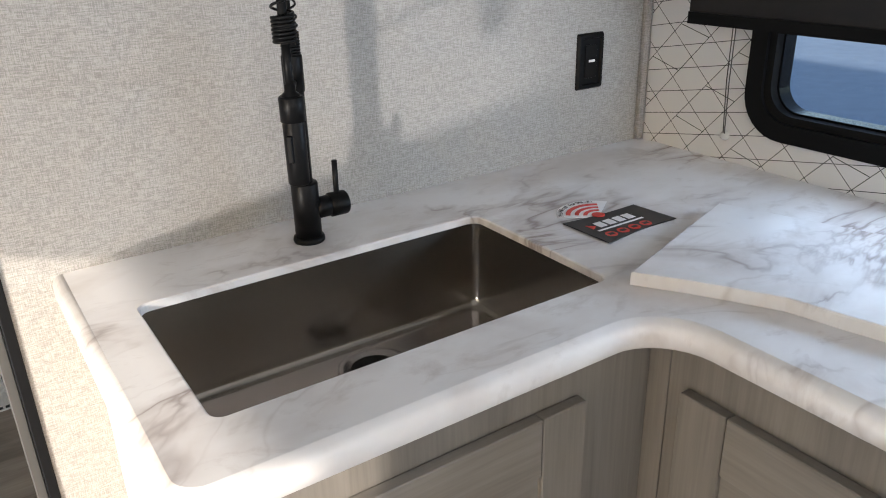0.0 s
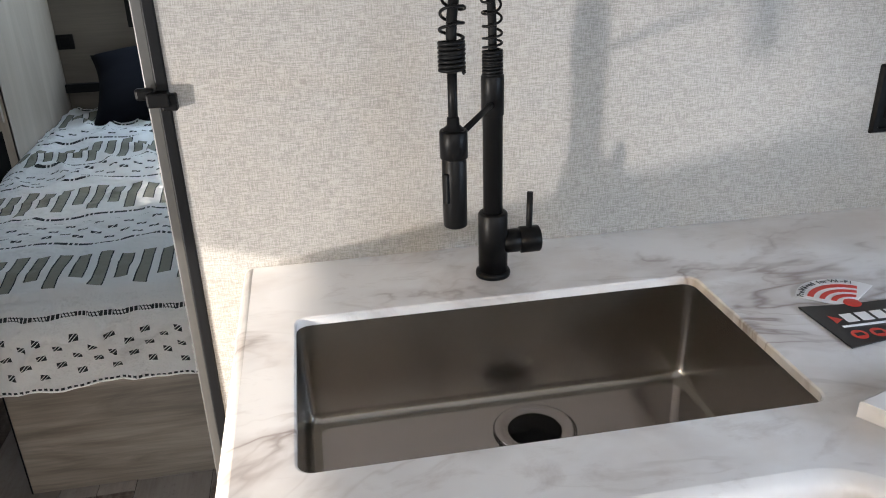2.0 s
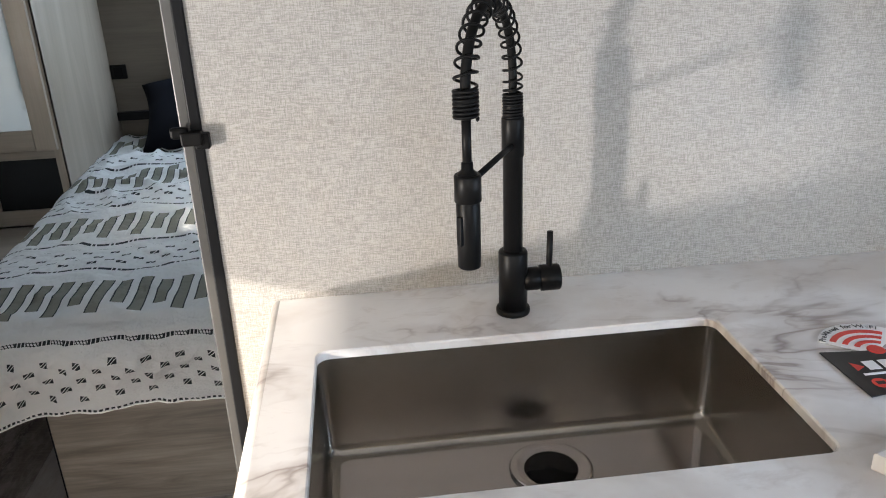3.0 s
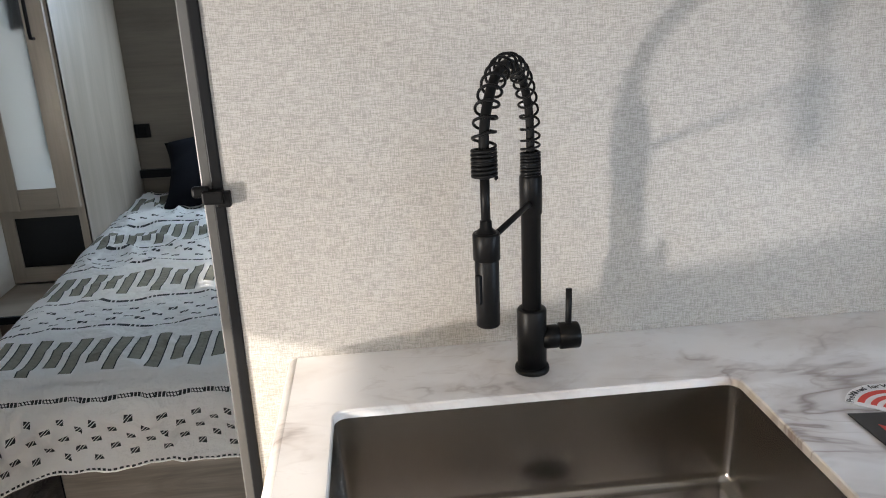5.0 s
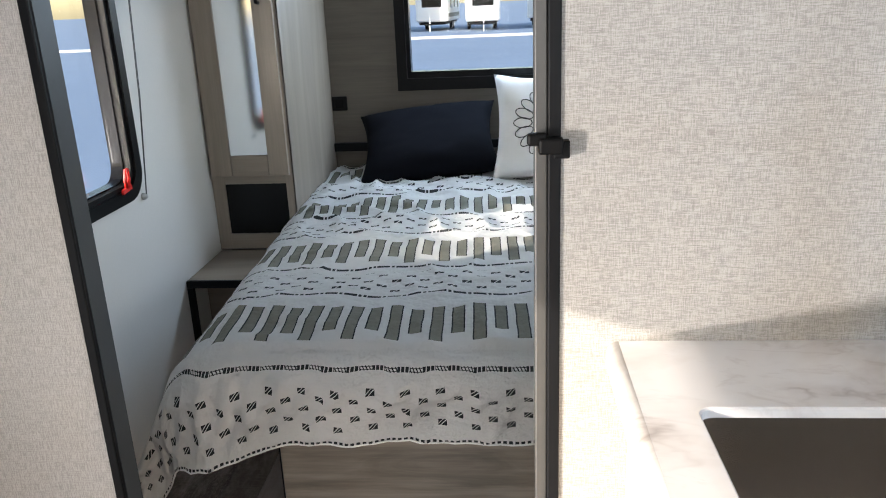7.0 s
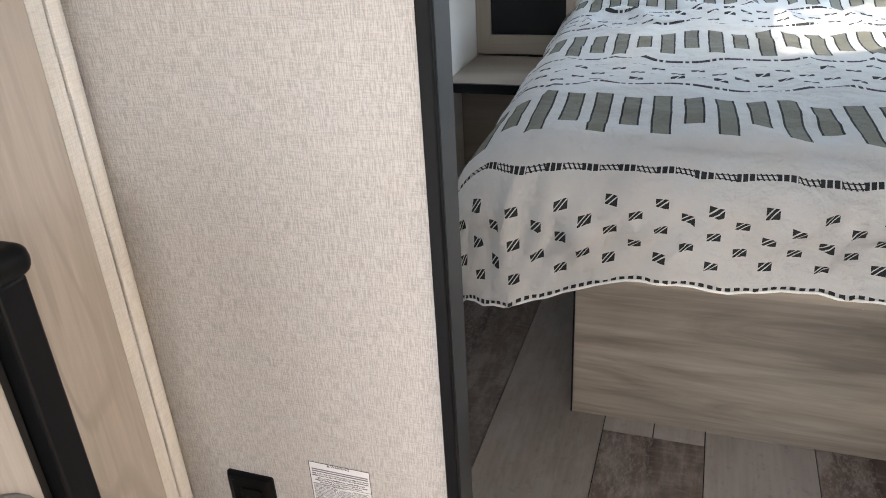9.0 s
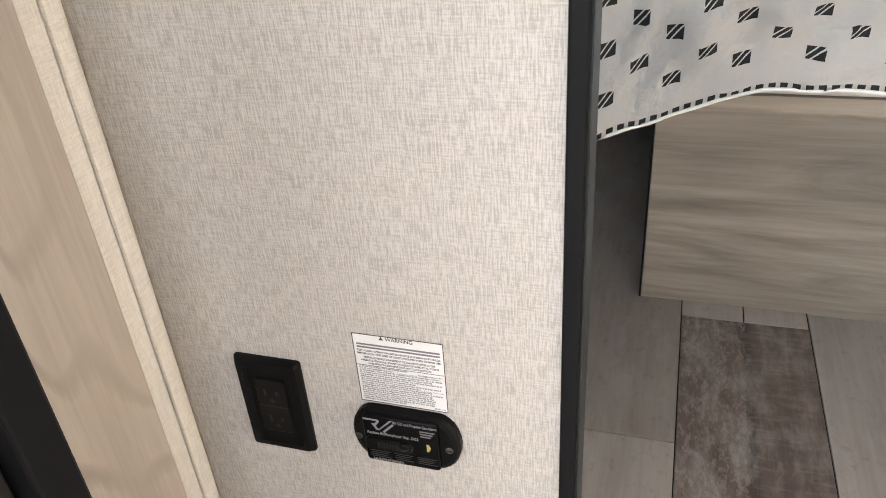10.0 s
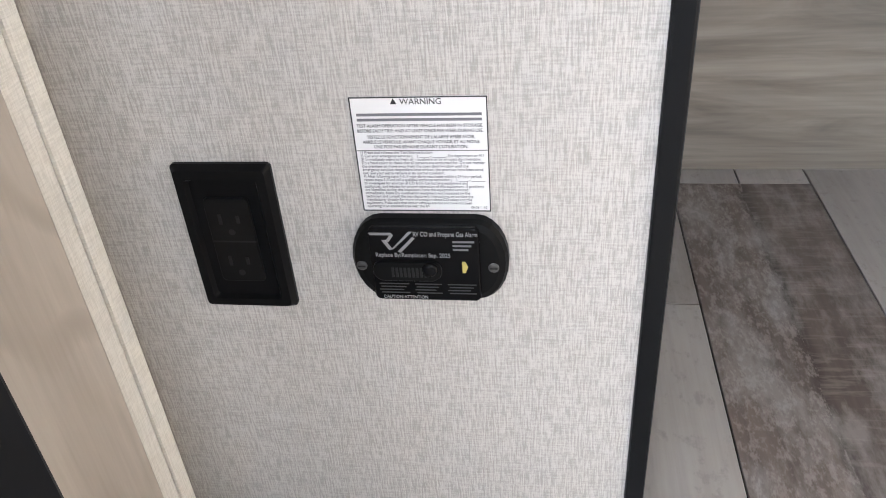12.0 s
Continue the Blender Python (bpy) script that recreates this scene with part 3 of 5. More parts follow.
def worktop():
    w = thing("worktop", "white marble-look laminate worktop with grey-brown veins", "worktop")
    o = counter_outline()

    def ring(d, z):
        q = offset(o, d)
        return [(*(o[i] if i in (1,) else (q[i][0] if i not in (0,) else o[i][0], q[i][1] if i not in (2,) else o[i][1])), z) for i in range(len(o))]
    top_ring, rings = ring(0.016, COUNTER), []
    for d, z in ((0.010, -0.042), (0.0, -0.034), (0.0, -0.016), (0.0025, -0.008), (0.007, -0.003)):
        rings.append(ring(d, COUNTER + z))
    bm = bmesh.new()
    part("rolled_edge", loft(rings + [top_ring], False), M_MARBLE, w, smooth=True)
    vs = [[bm.verts.new(p) for p in top_ring]]
    hole_t = [bm.verts.new((x, y, COUNTER)) for x, y in rounded(HX0, HX1, HY0, HY1, 0.018, 5)]
    hole_m = [bm.verts.new((x, y, COUNTER - 0.002)) for x, y in rounded(HX0 + 0.002, HX1 - 0.002, HY0 + 0.002, HY1 - 0.002, 0.018, 5)]
    hole_b = [bm.verts.new((x, y, COUNTER - 0.0125)) for x, y in rounded(HX0 + 0.002, HX1 - 0.002, HY0 + 0.002, HY1 - 0.002, 0.018, 5)]
    edges = []
    for loop in (vs[-1], hole_t):
        for i in range(len(loop)):
            e = bm.edges.get((loop[i], loop[(i + 1) % len(loop)])) or bm.edges.new((loop[i], loop[(i + 1) % len(loop)]))
            edges.append(e)
    for a, b in ((hole_t, hole_m), (hole_m, hole_b)):
        for i in range(len(a)):
            j = (i + 1) % len(a)
            bm.faces.new((a[i], a[j], b[j], b[i]))
    bmesh.ops.triangle_fill(bm, edges=edges, use_beauty=True)
    part("top_surface", bm, M_MARBLE, w)


def sink():
    s = thing("sink", "brushed stainless steel undermount sink with square corners", "sink")
    rings = []
    x0, x1, y0, y1 = HX0 - 0.004, HX1 + 0.004, HY0 - 0.004, HY1 + 0.004
    z = COUNTER - 0.013
    floor_z = 0.750
    rings.append([(x, y, z) for x, y in rounded(x0 - 0.02, x1 + 0.02, y0 - 0.02, y1 + 0.02, 0.03, 6)])
    rings.append([(x, y, z) for x, y in rounded(x0, x1, y0, y1, 0.014, 6)])
    for d, zz in ((0.0008, z - 0.002), (0.006, floor_z + 0.016), (0.009, floor_z + 0.006), (0.015, floor_z + 0.0015), (0.024, floor_z)):
        rings.append([(x, y, zz) for x, y in rounded(x0 + d, x1 - d, y0 + d, y1 - d, 0.014, 6)])
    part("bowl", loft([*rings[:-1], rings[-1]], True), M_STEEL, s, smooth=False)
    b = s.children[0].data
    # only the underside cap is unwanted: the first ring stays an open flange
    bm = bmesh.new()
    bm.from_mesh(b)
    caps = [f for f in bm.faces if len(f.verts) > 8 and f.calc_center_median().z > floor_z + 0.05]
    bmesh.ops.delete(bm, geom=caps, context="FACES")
    # the floor face takes the lighter steel, its bright reflection put into colour
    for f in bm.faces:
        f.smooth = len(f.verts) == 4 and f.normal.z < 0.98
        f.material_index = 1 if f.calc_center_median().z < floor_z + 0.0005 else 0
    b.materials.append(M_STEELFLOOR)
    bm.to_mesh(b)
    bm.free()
    s.children[0].modifiers.new("even_normals", "WEIGHTED_NORMAL")
    cx, cy = 0.572, 1.012
    part("drain_flange", turned([(0.036, 0.0), (0.050, 0.0006), (0.057, 0.003), (0.054, 0.0048), (0.046, 0.0036), (0.040, 0.0012)], (cx, cy, floor_z), 40), M_STEELFLOOR, s, smooth=True)
    part("drain_strainer", turned([(0.030, 0), (0.037, 0.0010), (0.034, 0.0016), (0.012, 0.0018), (0.006, 0.003), (0.003, 0.0032)], (cx, cy, floor_z + 0.0005), 32), M_GLOSS, s, "dark strainer basket in the drain", smooth=True)


def faucet():
    f = thing("faucet", "matte black spring-neck kitchen faucet with pull-down spray", "faucet")
    bx, by, z = 0.551, 1.166, COUNTER
    part("base_flange", turned([(0.0245, 0), (0.025, 0.004), (0.024, 0.008), (0.0215, 0.009)], (bx, by, z), 36), M_BLACK, f, smooth=True)
    part("body", turned([(0.0208, 0.008), (0.0208, 0.094), (0.0195, 0.0965), (0.0150, 0.097)], (bx, by, z), 36), M_BLACK, f, smooth=True)
    # mixer barrel with its lever
    m = Matrix.Translation((bx, by, z + 0.050)) @ pose(0, 0, 0, 0, 90, 0)
    barrel = part("mixer_barrel", turned([(0.0170, 0.014), (0.0170, 0.036), (0.0158, 0.0375), (0.0158, 0.039), (0.0192, 0.040), (0.0192, 0.066), (0.018, 0.068)], m=m, seg=32), M_BLACK, f, smooth=True)
    part("lever", tube([(bx + 0.053, by, z + 0.060), (bx + 0.053, by, z + 0.084), (bx + 0.0532, by, z + 0.088), (bx + 0.0535, by, z + 0.121)], 0.0045, 12), M_BLACK, barrel, smooth=True)
    part("riser", turned([(0.0136, 0.09), (0.0136, 0.235), (0.0153, 0.2355), (0.0153, 0.286), (0.0145, 0.288), (0.009, 0.2885)], (bx, by, z), 32), M_BLACK, f, smooth=True)
    # hose path: up from the riser, over the arch, down to the spray head
    ux, uy, reach = -0.408, -0.913, 0.2256
    path = [(0.0, 0.284 + 0.006 * k) for k in range(10)]
    for k in range(1, 33):
        a = math.pi * k / 32
        path.append((reach / 2 - reach / 2 * math.cos(a), 0.338 + 0.026 * k / 32 + 0.092 * math.sin(a)))
    path += [(reach, 0.364 - 0.006 * k) for k in range(1, 6)]
    pts = [Vector((bx + ux * d, by + uy * d, z + h)) for d, h in path]
    part("hose", tube(pts, 0.0056, 12), M_RUBBER, f, smooth=True)

    def coil(pts, turns, r, wire, name):
        out, n = [], turns * 18
        side = Vector((-uy, ux, 0))
        for i in range(n + 1):
            s = i / n * (len(pts) - 1)
            j = min(int(s), len(pts) - 2)
            p = pts[j].lerp(pts[j + 1], s - j)
            d = (pts[j + 1] - pts[j]).normalized()
            up = d.cross(side).normalized()
            a = 2 * math.pi * i / 18
            out.append(p + r * (math.cos(a) * side + math.sin(a) * up))
        part(name, tube(out, wire, 7), M_BLACK, f, smooth=True)
    coil(pts, 25, 0.0122, 0.0017, "spring")
    coil([Vector((bx, by, z + 0.286)), Vector((bx, by, z + 0.319))], 8, 0.0122, 0.0021, "spring_collar")
    sx, sy = bx + ux * reach, by + uy * reach
    coil([Vector((sx, sy, z + 0.335)), Vector((sx, sy, z + 0.366))], 7, 0.0125, 0.0021, "spring_collar")
    part("hose_stem", turned([(0.0052, 0.275), (0.0052, 0.343)], (sx, sy, z), 16), M_BLACK, f, smooth=True)
    head = part("spray_head", turned([(0.0118, 0.1665), (0.0132, 0.168), (0.0134, 0.241), (0.0128, 0.2425), (0.0128, 0.245), (0.0124, 0.273), (0.0105, 0.277), (0.0068, 0.280), (0.0064, 0.288), (0.0052, 0.289)], (sx, sy, z), 32), M_BLACK, f, smooth=True)
    part("holder_ring", turned([(0.0130, 0.244), (0.0150, 0.245), (0.0150, 0.273), (0.0138, 0.275), (0.0130, 0.275)], (sx, sy, z), 32), M_BLACK, f, smooth=True)
    bmb = box(-0.0036, 0.0036, -0.003, 0.003, -0.017, 0.017, 0.0014)
    bmb.transform(Matrix.Translation((sx - 0.0105, sy - 0.0085, z + 0.213)) @ pose(0, 0, 0, 0, 0, -52))
    part("spray_button", bmb, M_PLASTIC, head)
    part("support_arm", tube([(bx + ux * 0.008, by + uy * 0.008, z + 0.250), (bx + ux * 0.03, by + uy * 0.03, z + 0.252), (sx - ux * 0.014, sy - uy * 0.014, z + 0.262)], 0.0040, 10), M_BLACK, f, smooth=True)


def stove_cover():
    c = thing("stove_cover", "loose marble-look cover board lying on the worktop", "cover board")
    m = Matrix.Translation((0.832, 0.752, 0)) @ pose(0, 0, 0, 0, 0, 18)
    o = [(0.0, 0.0), (0.018, -0.07), (0.030, -0.13), (0.040, -0.19), (0.032, -0.26), (0.026, -0.34), (0.026, -0.48), (0.33, -0.48), (0.33, 0.0)]
    part("board", slab(o[::-1], COUNTER + 0.0006, COUNTER + 0.020, m, 0.0025), M_MARBLE, c)


def text_mesh(name, text, size, m, material, parent, width=0.0):
    """Raised lettering as a mesh, in the built-in font."""
    cu = bpy.data.curves.new(name, "FONT")
    cu.body, cu.size, cu.extrude, cu.align_x = text, size, 0.0002, "CENTER"
    ob = bpy.data.objects.new(name, cu)
    scene.collection.objects.link(ob)
    deps = bpy.context.evaluated_depsgraph_get()
    me = bpy.data.meshes.new_from_object(ob.evaluated_get(deps))
    bpy.data.objects.remove(ob)
    bpy.data.curves.remove(cu)
    xs = [v.co.x for v in me.vertices]
    k = width / (max(xs) - min(xs)) if width and xs else 1.0
    me.transform(m @ Matrix.Diagonal((k, 1, 1, 1)))
    me.materials.clear()
    me.materials.append(material)
    out = new(name, me)
    out.parent = parent
    return out


def sign_card():
    s = thing("sign_card", "black and red notice card about wireless internet lying on the worktop", "sign")
    z = COUNTER + 0.0012
    cx, cy = 0.985, 0.962
    # black lower part, edges bowed
    n = 12
    lower = [(0.912 + 0.160 * k / n, 0.868 + 0.006 * math.sin(math.pi * k / n) + 0.010 * k / n) for k in range(n + 1)] + \
            [(1.066 - 0.156 * k / n, 0.966 - 0.004 * math.sin(math.pi * k / n) + 0.006 * k / n) for k in range(n + 1)]
    part("card", slab(lower, z, z + 0.0016), M_CARD, s)
    # pale fan with red arcs
    fan = [(cx + 0.070 * math.cos(radians(a)), cy + 0.076 * math.sin(radians(a))) for a in range(35, 150, 6)] + [(cx - 0.01, cy - 0.004)]
    part("fan", slab(fan, z - 0.0004, z + 0.0008), M_PAPER, s)
    for r0, r1 in ((0.050, 0.058), (0.036, 0.043), (0.022, 0.029)):
        a0, a1, k = 52, 142, 14
        o = [(cx + r1 * math.cos(radians(a0 + (a1 - a0) * i / k)), cy + r1 * math.sin(radians(a0 + (a1 - a0) * i / k))) for i in range(k + 1)]
        q = [(cx + r0 * math.cos(radians(a1 - (a1 - a0) * i / k)), cy + r0 * math.sin(radians(a1 - (a1 - a0) * i / k))) for i in range(k + 1)]
        bm = slab(o + q, z + 0.0009, z + 0.0014)
        part("red_arc", bm, M_RED, s)
    part("red_dot", turned([(0.011, 0), (0.011, 0.0012), (0.010, 0.0016)], (cx - 0.002, cy + 0.004, z + 0.001), 24), M_RED, s)
    words = "Pre-Wired for Wi-Fi"
    for i, ch in enumerate(words):
        if ch == " ":
            continue
        a = radians(146 - i * 4.9)
        text_mesh("letter", ch, 0.0125, Matrix.Translation((cx + 0.0605 * math.cos(a), cy + 0.0645 * math.sin(a), z + 0.0013)) @ pose(0, 0, 0, 0, 0, math.degrees(a) - 90), M_INK, s)
    # the mark and its address as plain shapes
    tri = [(0.930, 0.922), (0.943, 0.930), (0.930, 0.942)]
    part("mark", slab(tri, z + 0.0016, z + 0.002), M_RED, s)
    for k in range(4):
        part("mark", box(0.946 + 0.021 * k, 0.962 + 0.021 * k, 0.922, 0.942, z + 0.0015, z + 0.002, 0.0001, 1), M_PAPER, s)
    part("address_line", box(0.932, 1.032, 0.911, 0.9155, z + 0.0015, z + 0.002), M_PAPER, s)
    for k in range(4):
        cxk = 0.940 + 0.0255 * k
        part("icon", turned([(0.0102, 0), (0.0102, 0.0004), (0.0098, 0.0005)], (cxk, 0.893, z + 0.0015), 20), M_RED, s)
        part("icon_mark", box(cxk - 0.0055, cxk + 0.0055, 0.8895, 0.8965, z + 0.0019, z + 0.0023), M_CARD, s)


def outlet(name, x0, x1, z0, z1, wall_y, label, duplex=True):
    o = thing(name, label, "electrical outlet")
    m = Matrix.Translation((0, wall_y, 0)) @ ON_NORTH
    cx, cz = (x0 + x1) / 2, (z0 + z1) / 2
    b = 0.010
    ring = lambda d, h: [m @ Vector((x, y, h)) for x, y in rounded(x0 + d, x1 - d, z0 + d, z1 - d, 0.003, 3)]
    part("plate", loft([ring(0, 0), ring(0, 0.003), ring(0.003, 0.008), ring(0.009, 0.0085), ring(0.011, 0.0045), ring(0.012, 0.0045)]), M_PLASTIC, o)
    w, h = 0.0155, 0.033
    part("receptacle", slab(rounded(cx - w, cx + w, cz - h, cz + h, 0.003, 3), 0.0046, 0.0072, m, 0.0008), M_FACE, o)
    if duplex:
        for dz in (0.0165, -0.0165):
            for dx, hh in ((-0.0062, 0.0048), (0.0062, 0.0038)):
                part("slot", slab([(cx + dx + 0.0011, cz + dz + hh), (cx + dx - 0.0011, cz + dz + hh), (cx + dx - 0.0011, cz + dz - hh + 0.002), (cx + dx + 0.0011, cz + dz - hh + 0.002)], 0.0071, 0.0080, m), M_HOLE, o)
            part("slot", turned([(0.0024, 0), (0.0024, 0.0004)], (cx, cz + dz - 0.009, 0.0071), 10, m), M_HOLE, o)
        part("seam", slab([(cx + w, cz + 0.0006), (cx - w, cz + 0.0006), (cx - w, cz - 0.0006), (cx + w, cz - 0.0006)], 0.0071, 0.0074, m), M_HOLE, o)
    else:
        part("test_button", slab(rounded(cx - 0.006, cx + 0.006, cz - 0.003, cz + 0.004, 0.001, 2), 0.007, 0.0085, m), M_PLASTIC, o)
        part("label_strip", slab([(cx + 0.009, cz + 0.004), (cx - 0.008, cz + 0.004), (cx - 0.008, cz - 0.001), (cx + 0.009, cz - 0.001)], 0.0084, 0.0088, m), M_PAPER, o, "small white label strip")


def cabinets():
    """Base units under the two legs of the worktop."""
    zt = COUNTER - 0.043
    a = thing("base_cabinet", "grey ash laminate sink base cabinet with shaker door", "cabinet")
    fy, fx = 0.720, 0.850
    part("side_panel", box(0.222, 0.240, fy + 0.0005, KITCHEN - 0.001, 0.0, zt), M_PALE, a)
    part("face_frame", box(0.222, 0.856, fy, fy + 0.018, 0.08, zt, 0.001, 1), M_CAB, a)
    part("toe_kick", box(0.240, 0.856, fy + 0.05, fy + 0.065, 0.0, 0.08), M_HOLE, a)

    def shaker(axis, lo, hi, z0, z1, at, parent, stile=0.072, name="door"):
        d = 0.019

        def bx(p, q, r, s, f, g, bev=0.0015):
            return box(p, q, at - g, at - f, r, s, bev, 1) if axis == "x" else box(at - g, at - f, p, q, r, s, bev, 1)
        door = part(name, bx(lo + 0.02, hi - 0.02, z0 + 0.02, z1 - 0.02, 0.002, 0.011), M_CABX if axis == "x" else M_CABY, parent)
        part("stile", bx(lo, lo + stile, z0, z1, 0.001, d), M_CAB, door)
        part("stile", bx(hi - stile, hi, z0, z1, 0.001, d), M_CAB, door)
        part("rail", bx(lo + stile + 0.0012, hi - stile - 0.0012, z1 - 0.088, z1, 0.001, d), M_CABX if axis == "x" else M_CABY, door)
        part("rail", bx(lo + stile + 0.0012, hi - stile - 0.0012, z0, z0 + 0.07, 0.001, d), M_CABX if axis == "x" else M_CABY, door)
        return door
    shaker("x", 0.268, 0.712, 0.11, 0.808, fy, a)
    b = thing("base_cabinet", "grey ash laminate base cabinet under the stove", "cabinet")
    part("face_frame", box(fx, fx + 0.018, -0.74, fy - 0.0005, 0.08, zt, 0.001, 1), M_CAB, b)
    part("toe_kick", box(fx + 0.05, fx + 0.065, -0.74, fy - 0.0005, 0.0, 0.08), M_HOLE, b)
    part("side_panel", box(fx + 0.02, EAST - 0.002, -0.74, -0.722, 0.0, zt), M_CABY, b)
    part("filler_strip", box(fx - 0.0035, fx - 0.0003, fy - 0.036, fy - 0.001, 0.08, zt), M_CAB, b)
    shaker("y", 0.16, 0.652, 0.11, 0.800, fx, b)
    shaker("y", -0.34, 0.15, 0.11, 0.800, fx, b)


def latch():
    l = thing("door_latch", "black door catch on the partition's edge", "latch")
    part("catch_body", box(0.100, 0.130, KITCHEN - 0.022, KITCHEN - 0.0045, 1.172, 1.192, 0.003), M_PLASTIC, l)
    part("catch_lip", box(0.118, 0.138, KITCHEN - 0.016, KITCHEN - 0.0005, 1.166, 1.188, 0.002), M_PLASTIC, l)
    part("catch_arm", box(0.086, 0.1105, KITCHEN - 0.018, KITCHEN - 0.005, 1.182, 1.198, 0.004), M_PLASTIC, l)


def backsplash():
    """White wallpaper with thin black lines in triangles on the window wall, above the worktop."""
    b = tagged(new("backsplash"), "white wall panel printed with thin black triangles", "wall panel", kind="structure")
    n = Net("triangle_print")
    x, y, z = n.xyz()
    def saw(c):
        return n.math("ABSOLUTE", n.math("SUBTRACT", n.math("FLOORED_MODULO", c, 1.0), 0.5))
    ly, lz = n.math("DIVIDE", y, 0.090), n.math("DIVIDE", z, 0.074)
    fa, fb = n.math("ADD", ly, n.math("MULTIPLY", lz, 0.75)), n.math("SUBTRACT", ly, n.math("MULTIPLY", lz, 0.85))
    fc = n.math("ADD", n.math("MULTIPLY", ly, -0.28), n.math("MULTIPLY", lz, 0.8))
    fd = n.math("ADD", n.math("MULTIPLY", ly, 0.35), n.math("MULTIPLY", lz, 1.6))
    odd = n.math("LESS_THAN", n.math("FLOORED_MODULO", n.math("FLOOR", fa), 2.0), 0.5)
    ink = n.math("MAXIMUM", n.math("GREATER_THAN", saw(fa), 0.489), n.math("GREATER_THAN", saw(fb), 0.489))
    ink = n.math("MAXIMUM", ink, n.math("MULTIPLY", n.math("GREATER_THAN", saw(fd), 0.485), 1.0))
    ink = n.math("MAXIMUM", ink, n.math("MULTIPLY", n.math("GREATER_THAN", saw(fc), 0.491), odd))
    paper = n.mix(n.noise(20), (0.66, 0.655, 0.65), (0.71, 0.705, 0.70))
    n.set(Base_Color=n.mix(ink, paper, (0.03, 0.028, 0.028)), Roughness=0.45)
    for y0, y1, z0, z1 in ((0.966, KITCHEN - 0.013, COUNTER, 1.75), (-0.75, 0.966, COUNTER, 1.02), (0.05, 0.966, 1.625, 1.75), (-0.75, 0.05, 1.02, 1.75)):
        part("printed_panel", box(EAST - 0.004, EAST - 0.0006, y0, y1, z0, z1), n.m, b)


worktop()
sink()
faucet()
stove_cover()
sign_card()
outlet("wall_outlet", 1.205, 1.275, 1.049, 1.161, KITCHEN, "black outlet with white label strip on the linen wall", False)
cabinets()
latch()
backsplash()


# ---- beside the doorway ----
outlet("wall_outlet", -0.869, -0.801, 0.236, 0.349, PANEL, "black duplex outlet low on the linen panel", True)


def warning_label():
    w = thing("warning_label", "white printed warning label stuck on the linen panel", "label")
    m = Matrix.Translation((0, PANEL, 0)) @ ON_NORTH
    x0, x1, z0, z1 = -0.744, -0.661, 0.314, 0.392
    rect = lambda a, b, c, d, lo, hi: slab([(b, d), (a, d), (a, c), (b, c)], lo, hi, m)
    part("paper", rect(x0, x1, z0, z1, 0.0003, 0.0010), M_PAPER, w)
    t = 0.0007
    for q in ((x0, x1, z1 - t, z1), (x0, x1, z0, z0 + t), (x0, x0 + t, z0, z1), (x1 - t, x1, z0, z1)):
        part("border", rect(*q, 0.001, 0.0013), M_INK, w)
    cx = (x0 + x1) / 2
    text_mesh("heading", "WARNING", 0.0052, m @ Matrix.Translation((cx + 0.002, z1 - 0.0048, 0.0011)), M_INK, w)
    part("triangle", slab([(cx - 0.0125, z1 - 0.0046), (cx - 0.0165, z1 - 0.0046), (cx - 0.0145, z1 - 0.0010)][::-1], 0.001, 0.0013, m), M_INK, w)
    lines = ["If carbon monoxide gas (CO) or propane", "TEST ALARM OPERATION AFTER VEHICLE HAS BEEN IN STORAGE,", "BEFORE EACH TRIP, AND AT LEAST ONCE PER WEEK DURING USE.",
             "TESTEZ LE FONCTIONNEMENT DE L'ALARME APRÈS AVOIR", "ARRÊLÉ LE VÉHICULE, AVANT CHAQUE VOYAGE, ET AU MOINS", "UNE FOIS PAR SEMAINE DURANT L'UTILISATION."]
    for k in range(2):
        zz = z1 - 0.0105 - 0.0033 * k
        part("print_line", rect(cx - 0.038, cx + 0.038, zz - 0.0017, zz, 0.001, 0.0012), M_GREYINK, w)
    for k, s in enumerate(lines[1:]):
        width = 0.077 if k < 2 else (0.066, 0.072, 0.058)[k - 2]
        text_mesh("print_line", s, 0.0029, m @ Matrix.Translation((cx, z1 - 0.0195 - 0.0033 * k - (0.0008 if k > 1 else 0), 0.0011)), M_INK, w, width)
    part("border", rect(x0 + 0.001, x1 - 0.001, z1 - 0.0352, z1 - 0.0349, 0.001, 0.0013), M_INK, w)
    body = [("1) Press and release the Test/Silence button", 0.045), ("2) Call your emergency services (    ) _____ - _______, fire department or 911", 0.077),
            ("3) Immediately move to fresh air - outdoors or by an open door/window.", 0.075), ("Do a head count to check that all persons are accounted for. Do not reenter", 0.077),
            ("the premises or move away from the open door/window until the", 0.067), ("emergency services responders have arrived, the premises have been aired", 0.076),
            ("out, and your alarm remains in its normal condition.", 0.052), ("4) After following steps 1-3, if your alarm reactivates within a 24 hour period,", 0.075),
            ("repeat steps 1-3 and call a qualified appliance technician (    ) _____ - _______", 0.077), ("to investigate for sources of CO from fuel burning equipment and", 0.066),
            ("appliances, and inspect for proper operation of this equipment. If problems", 0.076), ("are identified during this inspection, have the equipment serviced", 0.066),
            ("immediately. Note any combustion equipment not inspected by the", 0.067), ("technician and consult the manufacturer's instructions, or contact the", 0.069),
            ("manufacturer directly for more information about CO safety and this", 0.068), ("equipment. Make sure that motor vehicles are not and have not been", 0.068),
            ("operating in an enclosed area near the RV", 0.041)]
